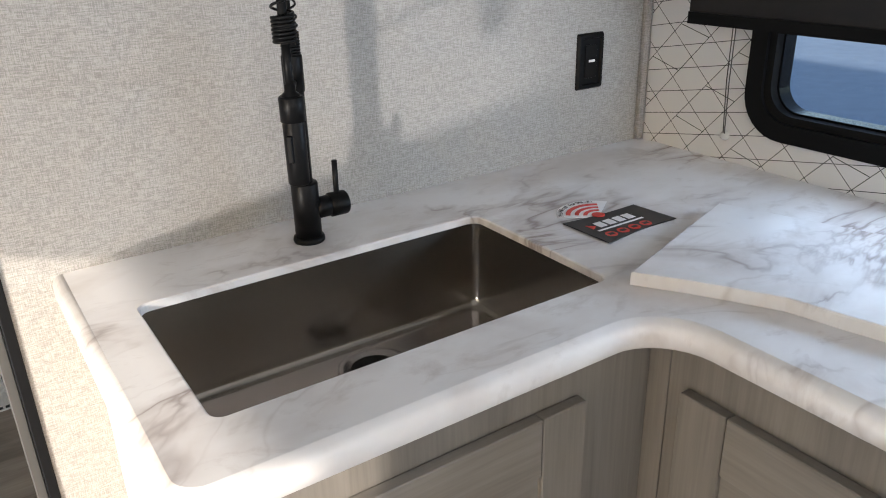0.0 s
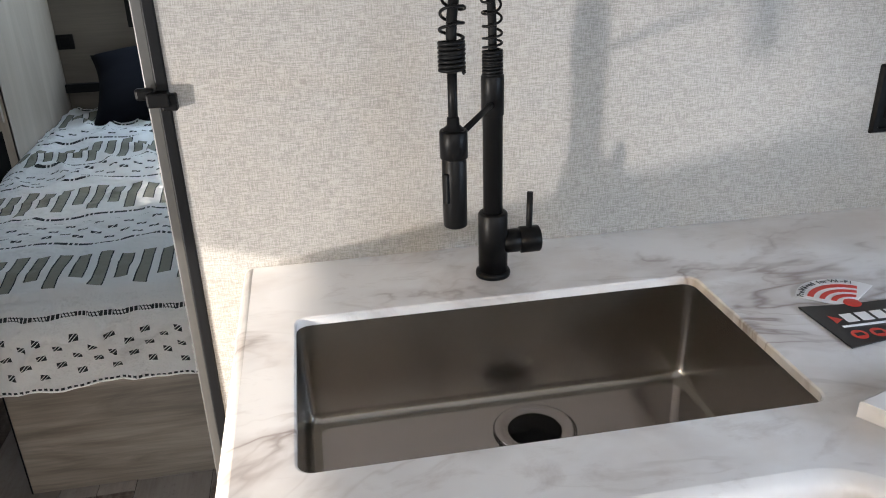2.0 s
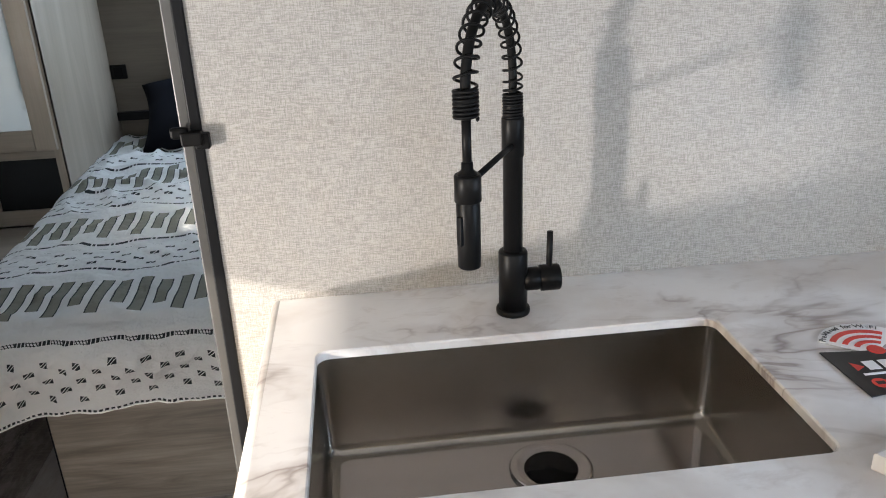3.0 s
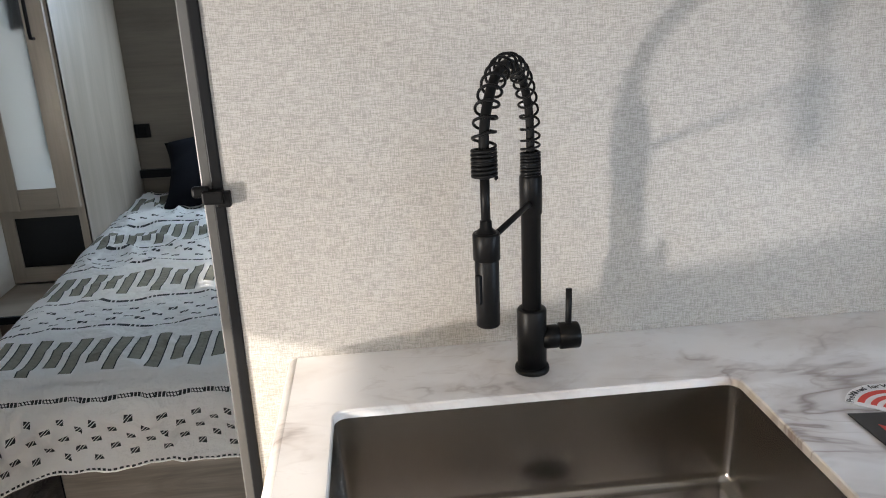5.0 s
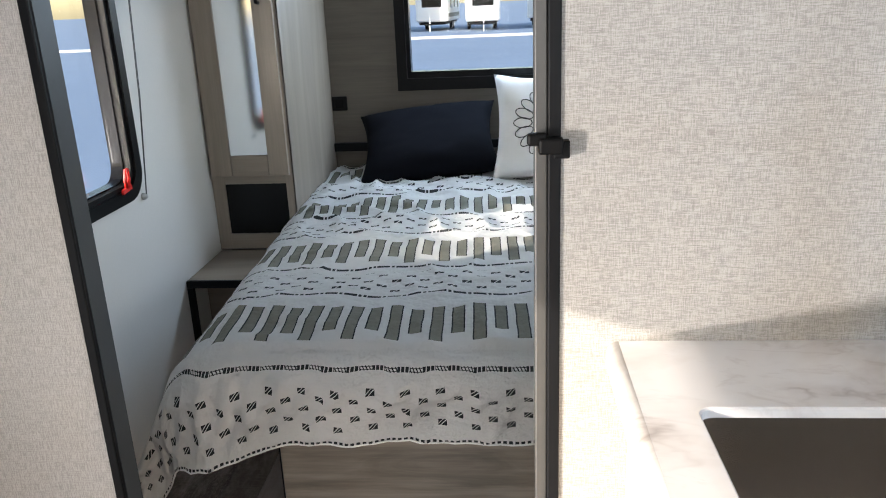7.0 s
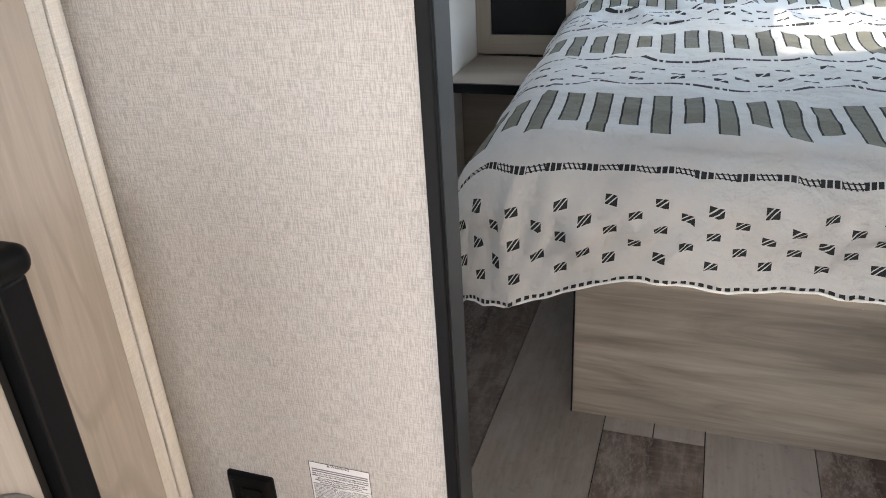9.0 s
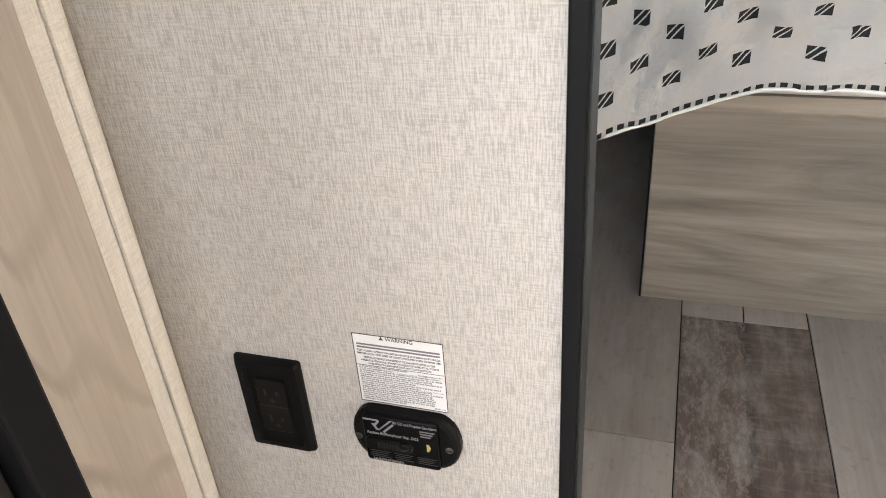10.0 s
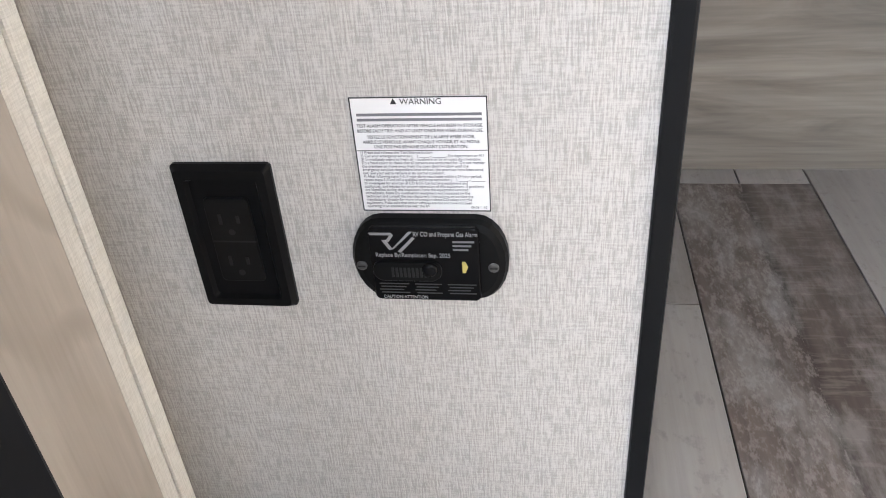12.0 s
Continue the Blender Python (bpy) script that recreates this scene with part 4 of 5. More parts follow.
    for k, (words, width) in enumerate(body):
        text_mesh("print_line", words, 0.0027, m @ Matrix.Translation((x0 + 0.0030 + width / 2, z1 - 0.0372 - 0.00238 * k, 0.0011)), M_GREYINK, w, width)
    text_mesh("print_line", "08-0811-10", 0.0022, m @ Matrix.Translation((x1 - 0.0075, z0 + 0.0021, 0.0011)), M_GREYINK, w, 0.010)


def gas_alarm():
    g = thing("gas_alarm", "black plastic carbon monoxide and propane gas alarm on the panel", "gas alarm")
    m = Matrix.Translation((0, PANEL, 0)) @ ON_NORTH
    x0, x1, z0, z1 = -0.7545, -0.650, 0.2485, 0.3115
    cx, cz, hw, hh = (x0 + x1) / 2, (z0 + z1) / 2, (x1 - x0) / 2, (z1 - z0) / 2

    def oval(d):
        out = []
        for k in range(13):
            t = radians(-90 + 180 * k / 12)
            out.append((cx + hw - 0.021 - d * 0.3 + (0.021 - d * 0.7) * math.cos(t), cz + (hh - d) * math.sin(t)))
        for k in range(13):
            t = radians(90 + 180 * k / 12)
            out.append((cx - hw + 0.021 + d * 0.3 + (0.021 - d * 0.7) * math.cos(t), cz + (hh - d) * math.sin(t)))
        return out
    ring = lambda d, h: [m @ Vector((x, y, h)) for x, y in oval(d)]
    part("case", loft([ring(0, 0), ring(0, 0.006), ring(0.002, 0.009), ring(0.006, 0.0105)]), M_PLASTIC, g)
    part("face_plate", slab(rounded(cx - 0.038, cx + 0.034, cz - 0.0278, cz + 0.0290, 0.004, 4), 0.0104, 0.0145, m, 0.0012), M_GLOSS, g)
    grille = part("grille", slab(rounded(cx - 0.037, cx + 0.009, cz - 0.0105, cz + 0.0045, 0.007, 6), 0.0144, 0.0175, m, 0.0015), M_PLASTIC, g)
    for k in range(9):
        part("grille_slot", box(0, 0.0016, 0, 0.0004, 0, 0.0075), M_HOLE, grille).matrix_world = Matrix.Translation((cx - 0.024 + 0.0027 * k, PANEL - 0.018, cz - 0.0068))
    part("test_knob", turned([(0.0055, 0), (0.005, 0.0014), (0.003, 0.0022)], (cx + 0.0015, cz - 0.001, 0.0172), 20, m), M_GLOSS, g, smooth=True)
    lamp = [(cx + 0.0245, cz + 0.004), (cx + 0.0225, cz + 0.004), (cx + 0.0225, cz - 0.0045), (cx + 0.0245, cz - 0.0045), (cx + 0.0262, cz)]
    part("status_lens", slab(lamp, 0.0145, 0.0150, m), M_AMBER, g, "pale amber status lens")
    for dx in (-0.0455, 0.0425):
        s = part("screw", turned([(0.0036, 0), (0.0036, 0.0008), (0.0025, 0.0013)], (cx + dx, cz - 0.003, 0.0102), 16, m), M_GREYTRIM, g)
        part("screw_slot", box(-0.0026, 0.0026, -0.0003, 0.0003, -0.0005, 0.0005), M_HOLE, s).matrix_world = Matrix.Translation((cx + dx, PANEL - 0.0117, cz - 0.003))
    # emblem drawn as bent strokes, and the printed words
    for q in ([(-0.037, 0.0255), (-0.022, 0.0255), (-0.022, 0.0238), (-0.0362, 0.0238)], [(-0.024, 0.0255), (-0.021, 0.0238), (-0.0245, 0.0185), (-0.0265, 0.0195), (-0.0235, 0.0235)],
              [(-0.0290, 0.0200), (-0.0265, 0.0200), (-0.0225, 0.0135), (-0.0245, 0.0125)], [(-0.0235, 0.0125), (-0.0215, 0.0135), (-0.0085, 0.0265), (-0.0110, 0.0265)],
              [(-0.0190, 0.0115), (-0.0172, 0.0105), (-0.0072, 0.0215), (-0.0088, 0.0225)]):
        bm = slab([(cx + a, cz + b) for a, b in q], 0.0145, 0.0149, m)
        part("emblem", bm, M_SILVER, g)
    text_mesh("print_line", "RV CO and Propane Gas Alarm", 0.0048, m @ Matrix.Translation((cx + 0.0125, cz + 0.0232, 0.0147)), M_SILVER, g, 0.041)
    text_mesh("print_line", "Replace By/Remplacer: Sep. 2025", 0.0044, m @ Matrix.Translation((cx - 0.0095, cz + 0.0072, 0.0147)), M_SILVER, g, 0.049)
    text_mesh("print_line", "CAUTION/ATTENTION", 0.0034, m @ Matrix.Translation((cx - 0.017, cz - 0.0262, 0.0147)), M_SILVER, g, 0.030)
    rect = lambda a, b, c, d: slab([(b, d), (a, d), (a, c), (b, c)], 0.0145, 0.0148, m)
    for k in range(3):
        part("print_line", rect(cx + 0.017, cx + 0.031 - 0.002 * k, cz + 0.0185 - 0.0030 * k, cz + 0.0198 - 0.0030 * k), M_GREYINK, g)
    for k in range(4):
        zz = cz - 0.0140 - 0.0024 * k
        for a, b in ((-0.034, -0.014), (-0.010, 0.008), (0.012, 0.031)):
            part("print_line", rect(cx + a + 0.001 * (k % 2), cx + b - 0.002 * (k % 3), zz - 0.0007, zz), M_DIMINK, g)


warning_label()
gas_alarm()


def entry_side():
    """What stands at the entry: black half post with a capped top and its leaf."""
    p = thing("grab_post", "black metal half-height post with a rounded cap beside the entry", "post")
    part("post", box(-0.893, -0.838, 1.0705, 1.103, 0.0, 0.762, 0.003), M_TRIM, p)
    part("cap", box(-0.893, -0.828, 0.90, 1.110, 0.762, 0.792, 0.013, 4), M_PLASTIC, p, smooth=True)
    part("seal", box(-0.893, -0.858, 1.0600, 1.0700, 0.36, 0.760, 0.002), M_HOLE, p)
    part("foot_plate", box(-0.893, -0.846, 1.0600, 1.0700, 0.0, 0.3595, 0.002), M_TRIM, p)
    part("leaf", box(-0.893, -0.853, 0.80, 1.0595, 0.004, 0.760, 0.003), M_PALE, p, "pale wood-look leaf")
    part("leaf_panel", slab(rounded(0.81, 1.056, 0.335, 0.60, 0.07), 0.0, 0.005, Matrix.Translation((-0.8528, 0, 0)) @ ON_WEST, 0.002), M_GREYPANEL, p, "dark grey rounded infill")


M_GREYPANEL = plain("dark_grey_panel", (0.15, 0.145, 0.13), 0.45, 0, 30, 0.15)
entry_side()


# ---- bedroom ----
BED_L, BED_R, BED_F, BED_Z = -0.655, 1.04, 1.700, 0.668


def duvet():
    d = thing("duvet", "rumpled white cotton duvet printed with black and olive bars", "bedding")
    r, hem_f, hem_s = 0.078, 0.265, 0.34
    nu, nv = 190, 240
    length = 1.80
    bm = bmesh.new()
    uvl = bm.loops.layers.uv.new("cloth")

    def fold(c):
        if c <= 0:
            return c, 0.0
        if c < r * math.pi / 2:
            return r * math.sin(c / r), r * (1 - math.cos(c / r))
        return r, r + c - r * math.pi / 2
    verts, cloth = [], []
    for j in range(nv + 1):
        v = (length + hem_f) * j / nv
        row = []
        for i in range(nu + 1):
            u = -hem_s + (BED_R - BED_L - 2 * r + 2 * hem_s) * i / nu           # 0 where the left bend begins
            w = BED_R - BED_L - 2 * r
            du, dv = max(-u, u - w, 0.0), max(hem_f - v, 0.0)
            ox, dz1 = fold(du)
            oy, dz2 = fold(dv)
            skew = 0.055 * max(0.0, v - hem_f)
            x = (BED_L + r - skew) + min(max(u, 0.0), w) * (1 + skew / w) + (-ox if u < 0 else ox)
            y = BED_F + r + max(v - hem_f, 0.0) - oy
            drop = (dz1 ** 2.6 + dz2 ** 2.6) ** (1 / 2.6)
            both = min(du, dv)
            # at the corner the cloth swings out in a rounded fold
            if both > 0:
                x += (0.28 if u < 0 else -0.28) * both * 0.55
                y += 0.20 * both
            x -= (1 if u < 0 else -1) * 0.42 * max(dz1 - 0.02, 0) * (1 - 0.5 * min(1, max(v - hem_f, 0)))
            z = BED_Z - drop
            p = Vector((u * 3.1, v * 3.1, 0.3))
            flat = 1.0 if du == 0 and dv == 0 else 0.0
            big = noise.noise(p * 0.9) * 0.012 + noise.noise(p * 2.3 + Vector((7, 1, 2))) * 0.007
            ridge = (1 - abs(noise.noise(Vector((u * 7 + v * 2.5, v * 6 - u * 3, 4.0))))) ** 5 * 0.024
            lively = min(1.0, max(0.40, (v - 0.6) * 1.3))
            z += (big + ridge * lively) * (0.35 + 0.65 * flat) + 0.010 * math.sin(math.pi * min(max(u / w, 0), 1)) * flat
            hang_f, hang_s = min(1.0, dv / 0.2), min(1.0, du / 0.25)
            calm = 1.0 - 0.7 * min(1.0, max(0.0, dv - 0.13) / 0.12)             # the weighted hem hangs straighter
            y -= hang_f * calm * (0.024 * noise.noise(Vector((u * 5.5, v * 2.0, 9))) + 0.017 * noise.noise(Vector((u * 15, v * 5.0, 2))) + 0.006 * noise.noise(Vector((u * 38, v * 16.0, 6)))) + 0.018 * math.sin(math.pi * hang_f) * 0.6
            x -= (1 if u < 0 else -1) * hang_s * (0.024 * noise.noise(Vector((v * 5.5, u * 2.0, 5))) + 0.008 * noise.noise(Vector((v * 16, u * 5.0, 1))))
            ease = min(1.0, max(0.0, (u + 0.01) / 0.18))
            z += 0.046 * ease * max(0.0, dv - 0.06) / 0.2 - 0.030 * (1 - ease) * hang_f
            crease = (1 - abs(noise.noise(Vector((u * 6.5 + v * 2.2, v * 1.8, 11))))) ** 6
            pucker = (1 - abs(noise.noise(Vector((u * 17 - v * 6, v * 7, 21))))) ** 5
            y -= hang_f * calm * (0.034 * crease + 0.036 * pucker - 0.018)
            if dv > 0.16:
                z -= 0.009 * (0.5 + noise.noise(Vector((u * 3.0, 0, 3)))) * (dv - 0.16) / 0.09
            row.append(bm.verts.new((x, y, z)))
            cloth.append((u, v))
        verts.append(row)
    hem_line = [v.co.copy() for v in verts[0][::2]]
    bm.verts.index_update()
    for j in range(nv):
        for i in range(nu):
            f = bm.faces.new((verts[j][i], verts[j][i + 1], verts[j + 1][i + 1], verts[j + 1][i]))
            f.smooth = True
            for lp in f.loops:
                lp[uvl].uv = cloth[lp.vert.index]
    bmesh.ops.solidify(bm, geom=bm.faces[:], thickness=0.007)
    me = bpy.data.meshes.new("cover")
    bm.to_mesh(me)
    bm.free()
    for p in me.polygons:
        p.use_smooth = True
    me.materials.append(M_PRINT)
    ob = new("cover", me)
    ob.parent = d
    part("hem_binding", tube(hem_line, 0.0022, 8), M_COTTON, d, "narrow white stitched hem", smooth=True)


def bed():
    b = thing("bed", "bed with grey wood-grain base box and white mattress", "bed")
    part("base_front", box(-0.52, 1.0, 1.98, 1.996, 0.0, 0.42, 0.001, 1), M_BASE, b)
    part("base_side", box(-0.520, -0.504, 1.9965, 3.62, 0.0, 0.42), M_BASE, b)
    part("base_corner", box(-0.5235, -0.5203, 1.979, 1.999, 0.0, 0.42), M_TRIM, b)
    part("platform", box(-0.60, 1.0, 1.80, 3.63, 0.4205, 0.44), M_BASE, b)
    part("mattress", box(-0.595, 0.98, 1.775, 3.63, 0.4405, 0.642, 0.04, 4), M_COTTON, b, smooth=True)
    w = thing("plastic_wrap", "scrap of clear plastic wrapping hanging below the mattress", "packaging")
    bm = bmesh.new()
    n = 14
    g = [[bm.verts.new((-0.045 + 0.12 * i / n, 1.966 + 0.008 * noise.noise(Vector((i * 0.7, j * 0.9, 0))), 0.44 - 0.145 * j / n * (0.75 + 0.4 * noise.noise(Vector((i * 0.35, 3, 1)))))) for i in range(n + 1)] for j in range(n + 1)]
    for j in range(n):
        for i in range(n):
            bm.faces.new((g[j][i], g[j][i + 1], g[j + 1][i + 1], g[j + 1][i]))
    part("film", bm, M_FILM, w)


def pillow_mesh(w, h, t, puff=0.55, seed=0):
    """A stuffed cushion in its own x (width), z (height) plane, thickness along y; returns bmesh and its front surface."""
    def surface(a, b, side):
        ea, eb = 1 - abs(a) ** 3.2, 1 - abs(b) ** 3.2
        k = max(ea, 0) ** puff * max(eb, 0) ** puff
        pinch = 1 - 0.10 * (1 - abs(a) ** 2) * (abs(b) ** 4)
        pinx = 1 - 0.12 * (1 - abs(b) ** 2) * abs(a) ** 4
        wr = 0.012 * noise.noise(Vector((a * 2.4 + seed, b * 2.4, seed))) + 0.004 * noise.noise(Vector((a * 8 + seed, b * 8, 2)))
        return Vector((a * w / 2 * pinx, side * (t / 2 * k + wr * k), b * h / 2 * pinch))
    bm = bmesh.new()
    n = 26
    for side in (-1, 1):
        g = [[bm.verts.new(surface(-1 + 2 * i / n, -1 + 2 * j / n, side)) for i in range(n + 1)] for j in range(n + 1)]
        for j in range(n):
            for i in range(n):
                bm.faces.new((g[j][i], g[j][i + 1], g[j + 1][i + 1], g[j + 1][i]))
    bmesh.ops.remove_doubles(bm, verts=bm.verts, dist=1e-5)
    return bm, surface


def pillows():
    for x, zc, w, tilt, yaw, seed in ((-0.255, 0.800, 0.58, 52, 3, 1.0), (0.70, 0.800, 0.58, 50, -4, 5.0)):
        p = thing("pillow", "plump black pillow leaning on the head wall", "pillow", "pillows on the bed")
        bm, _ = pillow_mesh(w, 0.42, 0.16, 0.55, seed)
        c = part("pillow_case", bm, M_VELVET, p, smooth=True)
        p.matrix_world = pose(x, 3.45, zc + 0.005, -tilt - 5, -5, yaw)
    p = thing("cushion", "white square cushion embroidered with a dark flower", "pillow")
    bm, surf = pillow_mesh(0.43, 0.43, 0.15, 0.5, 2.0)
    c = part("cushion_case", bm, M_COTTON, p, smooth=True)
    for k in range(18):
        a0 = 2 * math.pi * k / 18
        pts = []
        for q in range(15):
            s = math.pi * 2 * q / 14
            rad, tan = 0.47 + 0.17 * math.cos(s), 0.085 * math.sin(s)
            a, b = rad * math.cos(a0) - tan * math.sin(a0), rad * math.sin(a0) + tan * math.cos(a0)
            pts.append(surf(a, b, -1) + Vector((0, -0.001, 0)))
        part("petal_stitching", tube(pts, 0.0020, 5), M_INK, c)
    for rr in (0.26, 0.19):
        part("ring_stitching", tube([surf(rr * math.cos(2 * math.pi * q / 30), rr * math.sin(2 * math.pi * q / 30), -1) + Vector((0, -0.001, 0)) for q in range(31)], 0.0018, 5), M_INK, c)
    p.matrix_world = pose(0.225, 3.335, 0.868, -24, 2, 0)


def wardrobe():
    w = thing("wardrobe", "pale ash wardrobe with a mirrored door beside the bed", "wardrobe")
    y, x0, x1 = 2.93, WEST + 0.001, -0.690
    part("side_panel", box(x1 - 0.016, x1, y + 0.0005, HEAD - 0.001, 0.45, TOP - 0.001), M_WARD, w)
    part("face_stile", box(x0, -0.940, y, y + 0.016, 0.523, TOP - 0.001), M_WARD, w)
    part("face_stile", box(-0.716, x1, y, y + 0.016, 0.523, TOP - 0.001), M_WARD, w)
    part("face_rail", box(-0.9398, -0.7162, y + 0.0005, y + 0.016, 0.763, 0.80), M_WARDX, w)
    part("face_rail", box(-0.9398, -0.7162, y + 0.0005, y + 0.016, 0.523, 0.578), M_WARDX, w)
    part("niche_glass", box(-0.9398, -0.7162, y + 0.010, y + 0.014, 0.5785, 0.7625), M_SMOKE, w, "dark smoked niche panel")
    door = part("door", box(-0.955, -0.712, y - 0.010, y - 0.002, 0.83, 1.96), M_WARD, w)
    part("stile", box(-0.975, -0.900, y - 0.020, y - 0.0015, 0.795, TOP - 0.03, 0.0015, 1), M_WARD, door)
    part("stile", box(-0.766, -0.697, y - 0.020, y - 0.0015, 0.795, TOP - 0.03, 0.0015, 1), M_WARD, door)
    part("rail", box(-0.8985, -0.7675, y - 0.020, y - 0.0015, 0.795, 0.868, 0.0015, 1), M_WARDX, door)
    part("rail", box(-0.8985, -0.7675, y - 0.020, y - 0.0015, TOP - 0.10, TOP - 0.03, 0.0015, 1), M_WARDX, door)
    part("mirror", box(-0.8995, -0.7665, y - 0.0145, y - 0.0105, 0.869, TOP - 0.101), M_MIRROR, door, "narrow mirror panel")
    h = part("handle", tube([(-0.741, y - 0.021, 1.372), (-0.741, y - 0.046, 1.374), (-0.741, y - 0.048, 1.39), (-0.741, y - 0.048, 1.49), (-0.741, y - 0.046, 1.506), (-0.741, y - 0.021, 1.508)], 0.006, 10), M_PLASTIC, door, "black bar handle", smooth=True)
    n = thing("nightstand", "low ash shelf with dark metal edge beside the bed", "nightstand")
    part("top_board", box(WEST + 0.001, -0.60, 2.612, 2.9295, 0.497, 0.517, 0.001, 1), M_WARDX, n)
    part("front_edge", box(WEST + 0.001, -0.60, 2.600, 2.6118, 0.494, 0.5185, 0.001, 1), M_TRIM, n)
    part("post", box(WEST + 0.001, WEST + 0.020, 2.600, 2.618, 0.0, 0.4938), M_TRIM, n)
    part("back_board", box(WEST + 0.001, -0.60, 2.76, 2.775, 0.0, 0.4968), M_WARDX, n)


def head_fittings():
    h = tagged(new("trim_headboard"), "dark ledge strip along the wall behind the bed", "trim", kind="structure")
    part("ledge", box(-0.689, EAST - 0.001, HEAD - 0.03, HEAD - 0.0005, 0.742, 0.778, 0.003), M_TRIM, h)
    o = thing("wall_socket", "small black power socket on the head wall", "electrical outlet")
    part("plate", box(-0.688, -0.622, HEAD - 0.012, HEAD - 0.0005, 0.918, 0.978, 0.003), M_PLASTIC, o)
    part("socket_face", box(-0.672, -0.638, HEAD - 0.016, HEAD - 0.0122, 0.930, 0.966, 0.002), M_GLOSS, o)
    l = tagged(new("window_latch"), "red emergency window latch", "latch")
    m = Matrix.Translation((WEST, 0, 0)) @ ON_WEST
    part("pull_loop", tube([m @ Vector(p) for p in ((2.286, 0.905, 0.02), (2.276, 0.93, 0.024), (2.281, 0.955, 0.026), (2.290, 0.957, 0.026), (2.297, 0.93, 0.024), (2.294, 0.905, 0.02))], 0.005, 8), M_REDPLASTIC, l, smooth=True)
    part("latch_body", slab([(2.31, 0.912), (2.26, 0.905), (2.262, 0.892), (2.312, 0.898)], 0.016, 0.022, m), M_REDPLASTIC, l)


M_FILM = Net("clear_film").set(Base_Color=(0.9, 0.9, 0.9), Roughness=0.15, Alpha=0.28).m
M_WARD = wood("wardrobe_ash_upright", (0.31, 0.26, 0.212), (0.21, 0.176, 0.142), 2, 0.5, 0.9)
M_WARDX = wood("wardrobe_ash_level", (0.31, 0.26, 0.212), (0.21, 0.176, 0.142), 0, 0.5, 0.9)
M_REDPLASTIC = plain("red_plastic", (0.70, 0.03, 0.025), 0.35)
bed()
duvet()
pillows()
wardrobe()
head_fittings()


# ---- outside ----
def trailer(x, y, yaw, length=7.0):
    t = thing("travel_trailer", "white travel trailer parked on the asphalt lot", "trailer", "parked trailers")
    part("body", box(-1.22, 1.22, 0, length, 0.65, 3.2, 0.12, 3), M_TRAILER, t)
    part("stripe", box(-1.223, 1.223, 0.3, length - 0.3, 0.95, 1.25, 0.004, 1), M_GREYPANEL, t)
    part("front_window", box(-0.75, 0.75, -0.012, 0.02, 1.7, 2.35, 0.005, 1), M_SMOKE, t)
    for yy in (1.2, 3.4, 5.2):
        for sx in (-1.226, 1.206):
            part("side_window", box(sx, sx + 0.02, yy, yy + 0.9, 1.6, 2.25, 0.004, 1), M_SMOKE, t)
    part("chassis", box(-1.0, 1.0, 0.1, length - 0.1, 0.45, 0.648), M_RUBBER, t)
    part("tongue", tube([(-0.9, 0.2, 0.5), (0, -1.3, 0.5), (0.9, 0.2, 0.5)], 0.06, 8), M_RUBBER, t)
    part("jack", tube([(0, -1.1, 0.0), (0, -1.1, 0.95)], 0.05, 8), M_TRAILER, t)
    for yy in (length * 0.5, length * 0.5 + 0.85):
        for sx in (-1.1, 0.85):
            wh = part("wheel", turned([(0.22, 0), (0.36, 0.02), (0.37, 0.12), (0.36, 0.24), (0.22, 0.26)], seg=24, m=Matrix.Translation((sx - 0.01, yy, 0.37)) @ pose(0, 0, 0, 0, 90, 0)), M_RUBBER, t)
            part("rim", turned([(0.08, -0.01), (0.21, -0.005), (0.21, 0.265), (0.08, 0.27)], seg=16, m=Matrix.Translation((sx - 0.01, yy, 0.37)) @ pose(0, 0, 0, 0, 90, 0)), M_TRAILER, wh)
    t.matrix_world = pose(x, y, GROUND, 0, 0, yaw)
    return t


GROUND = -0.78
tagged(part("ground", box(-600, 600, -600, 600, GROUND - 0.3, GROUND), M_ASPHALT), "grey asphalt storage lot", "ground", kind="structure")

first = trailer(-9.6, 58, 8)
for x, y, yaw in ((-5.3, 60, -4), (-1.4, 57, 3), (3.0, 60, -6), (7.2, 58, 5), (11.5, 60, 0), (-13.8, 61, -3), (-26, 13, 70), (-24, 6.5, 80), (-27, 20, 62)):
    copy_thing(first, pose(x, y, GROUND, 0, 0, yaw))
tagged(part("kerb", box(-60, 60, 47.2, 48.0, GROUND + 0.002, GROUND + 0.14, 0.02, 1), M_TRAILER), "long white concrete kerb across the lot", "kerb", kind="structure")


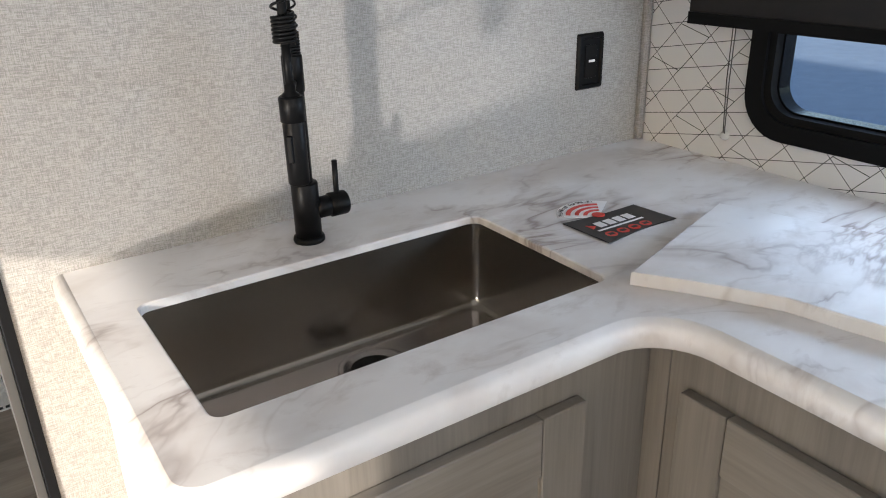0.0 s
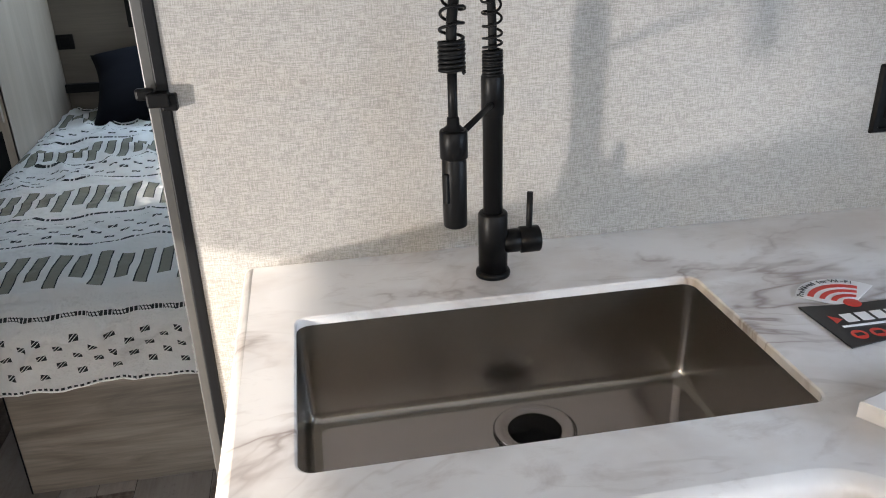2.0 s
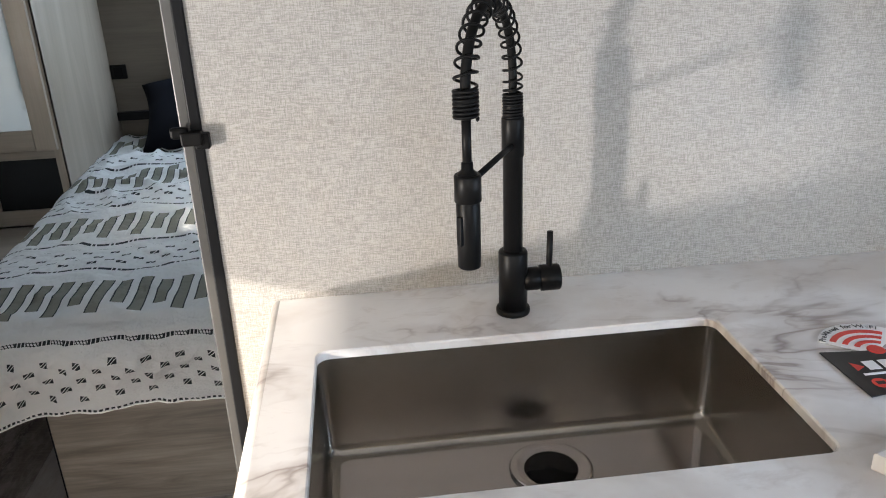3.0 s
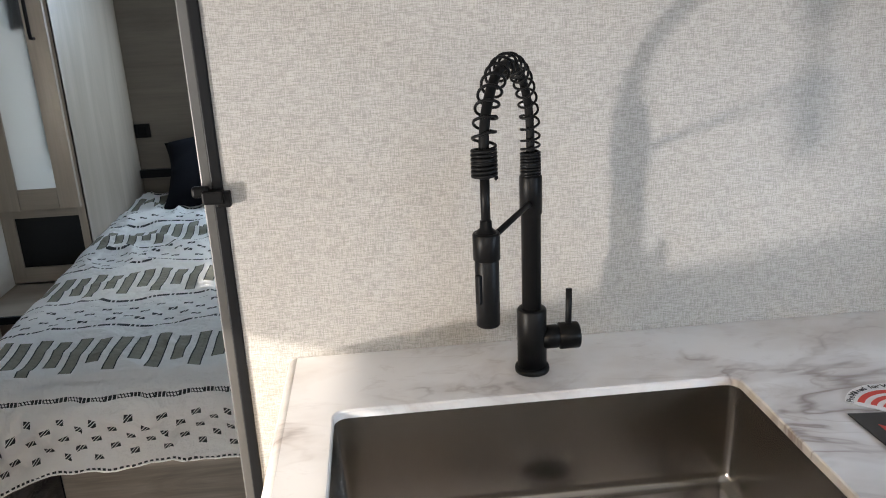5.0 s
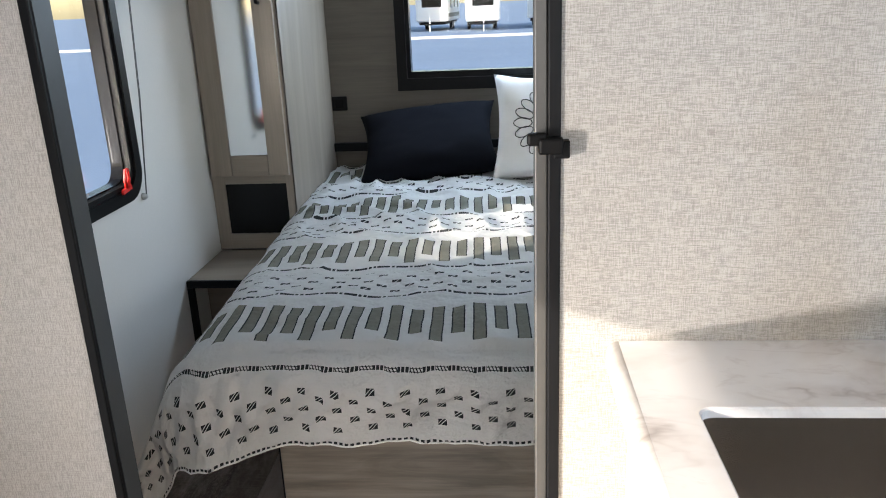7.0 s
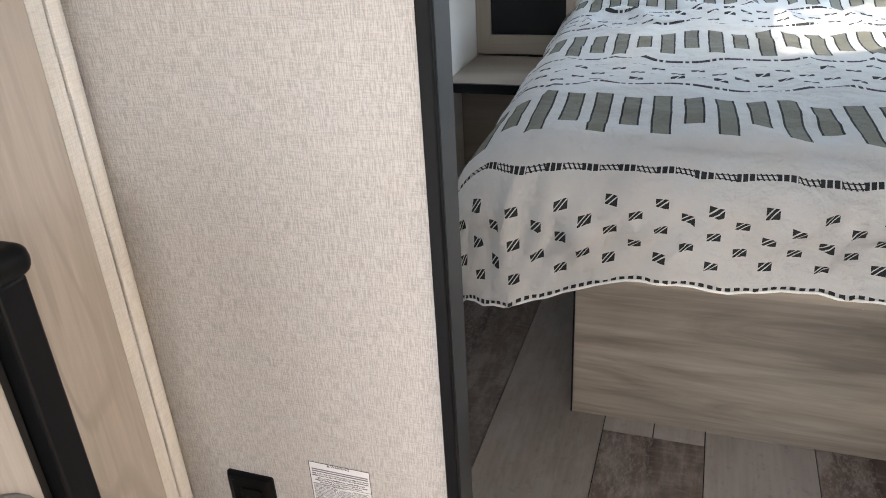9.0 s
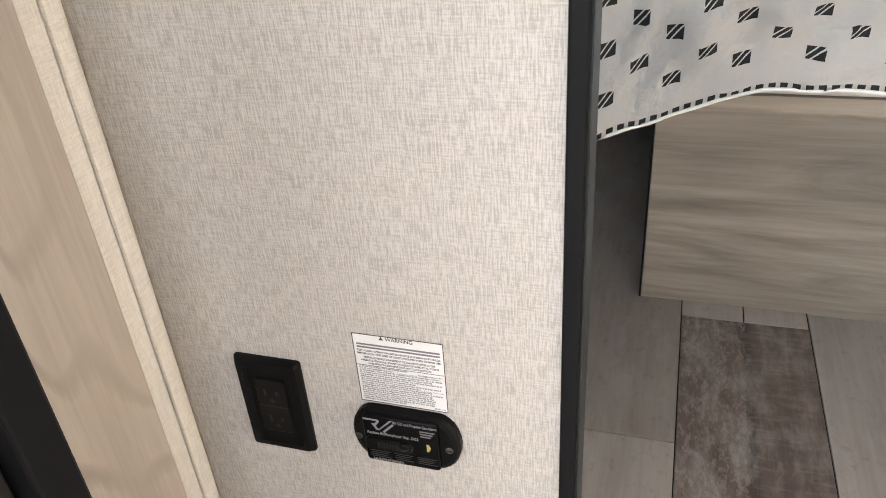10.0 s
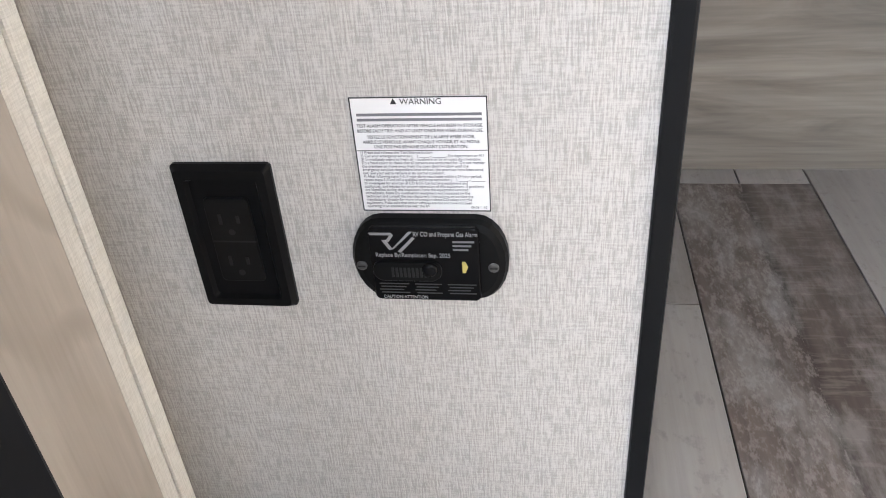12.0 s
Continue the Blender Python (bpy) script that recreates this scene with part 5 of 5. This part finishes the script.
# ---- floor ----
def rug():
    r = thing("rug", "grey and cream speckled shag mat on the floor", "rug")
    x0, x1, y0, y1 = -0.945, -0.712, 0.62, 1.303
    part("backing", slab(rounded(x0, x1, y0, y1, 0.055), 0.0005, 0.006), M_RUGBASE, r)
    rnd = random.Random(11)
    verts, faces = [], []
    cells = 0
    while cells < 24000:
        x, y = rnd.uniform(x0, x1), rnd.uniform(0.98, y1)
        dx, dy = max(x - (x1 - 0.055), 0), max(y - (y1 - 0.055), 0)
        if dx * dx + dy * dy > 0.055 ** 2:
            continue
        cells += 1
        a, l, s = rnd.uniform(0, 6.28), rnd.uniform(0.004, 0.0075), rnd.uniform(0.0010, 0.0017)
        lx, ly = rnd.uniform(-0.004, 0.004), rnd.uniform(-0.004, 0.004)
        k = len(verts)
        for q in range(3):
            verts.append((x + s * math.cos(a + 2.09 * q), y + s * math.sin(a + 2.09 * q), 0.005))
        for q in range(3):
            verts.append((x + lx + s * 0.8 * math.cos(a + 2.09 * q), y + ly + s * 0.8 * math.sin(a + 2.09 * q), 0.005 + l))
        faces += [(k, k + 1, k + 4, k + 3), (k + 1, k + 2, k + 5, k + 4), (k + 2, k, k + 3, k + 5), (k + 3, k + 4, k + 5)]
    me = bpy.data.meshes.new("pile")
    me.from_pydata(verts, [], faces)
    me.materials.append(M_PILE)
    ob = new("pile", me)
    ob.parent = r
    tagged(ob, "speckled shag pile", kind="stuff")


M_RUGBASE = plain("rug_backing", (0.13, 0.11, 0.095), 0.9)
pile = Net("shag_pile")
isl = pile.t.nodes.new("ShaderNodeNewGeometry").outputs["Random Per Island"]
pile.set(Base_Color=pile.ramp(isl, (0.0, (0.10, 0.085, 0.075)), (0.35, (0.26, 0.23, 0.205)), (0.6, (0.46, 0.42, 0.38)), (1.0, (0.72, 0.68, 0.63))), Roughness=0.9)
M_PILE = pile.m
rug()


def planks():
    """Vinyl boards along y, each its own piece; short and long ones in turn."""
    fl = bpy.data.objects["floor"]
    rnd = random.Random(3)
    cols = [-1.084, -0.905, -0.677, -0.4505, -0.2525, -0.052, 0.15, 0.35, 0.55, 0.75, 0.95, 1.15, 1.35, 1.5]
    shared = {}
    for i, (a, b) in enumerate(zip(cols, cols[1:])):
        y = SOUTH - 0.05 - rnd.uniform(0, 0.8)
        ends = []
        if i == 2:
            ends = [-0.9, 0.42, 1.641, 2.86]
        elif i == 3:
            ends = [-1.2, 0.3, 1.937, 3.15]
        elif i == 4:
            ends = [-0.6, 0.8, 1.979, 3.2]
        elif i == 1:
            ends = [-1.0, 0.20, 1.42, 2.64]
        else:
            k = SOUTH + rnd.uniform(0.2, 1.0)
            while k < HEAD:
                ends.append(k)
                k += 1.22
        edges = [SOUTH - 0.05, *ends, HEAD + 0.05]
        spans = [(a, b, p, q) for p, q in zip(edges, edges[1:])]
        if i == 3:
            spans = [u for u in spans if u[2] < 1.9] + [(a, -0.352, 1.937, HEAD + 0.05), (-0.352, b, 1.937, HEAD + 0.05)]
        for a, b, p, q in spans:
            if q - p < 0.02:
                continue
            tone = (M_PLANK_BROWN, M_PLANK_BROWN, M_PLANK, M_PLANK_BROWN, M_PLANK_PALE, M_PLANK_BROWN, M_PLANK)[i % 7]
            if i == 2 and p < 1.0 or i == 3 and p > 1.9 or i == 1 and p > 1.0 and p < 1.5:
                tone = M_PLANK_PALE if i != 1 else M_PLANK_BROWN
            key = (round(b - a, 3), round(q - p, 3), tone.name)
            if key not in shared:
                g = 0.0009
                bm = box(-(b - a) / 2 + g, (b - a) / 2 - g, -(q - p) / 2 + g, (q - p) / 2 - g, -0.0038, 0.0, 0.0006, 1)
                me = bpy.data.meshes.new("plank")
                bm.to_mesh(me)
                bm.free()
                me.materials.append(tone)
                shared[key] = me
            ob = new("plank", shared[key])
            ob.location = ((a + b) / 2, (p + q) / 2, 0)
            ob.parent = fl


planks()
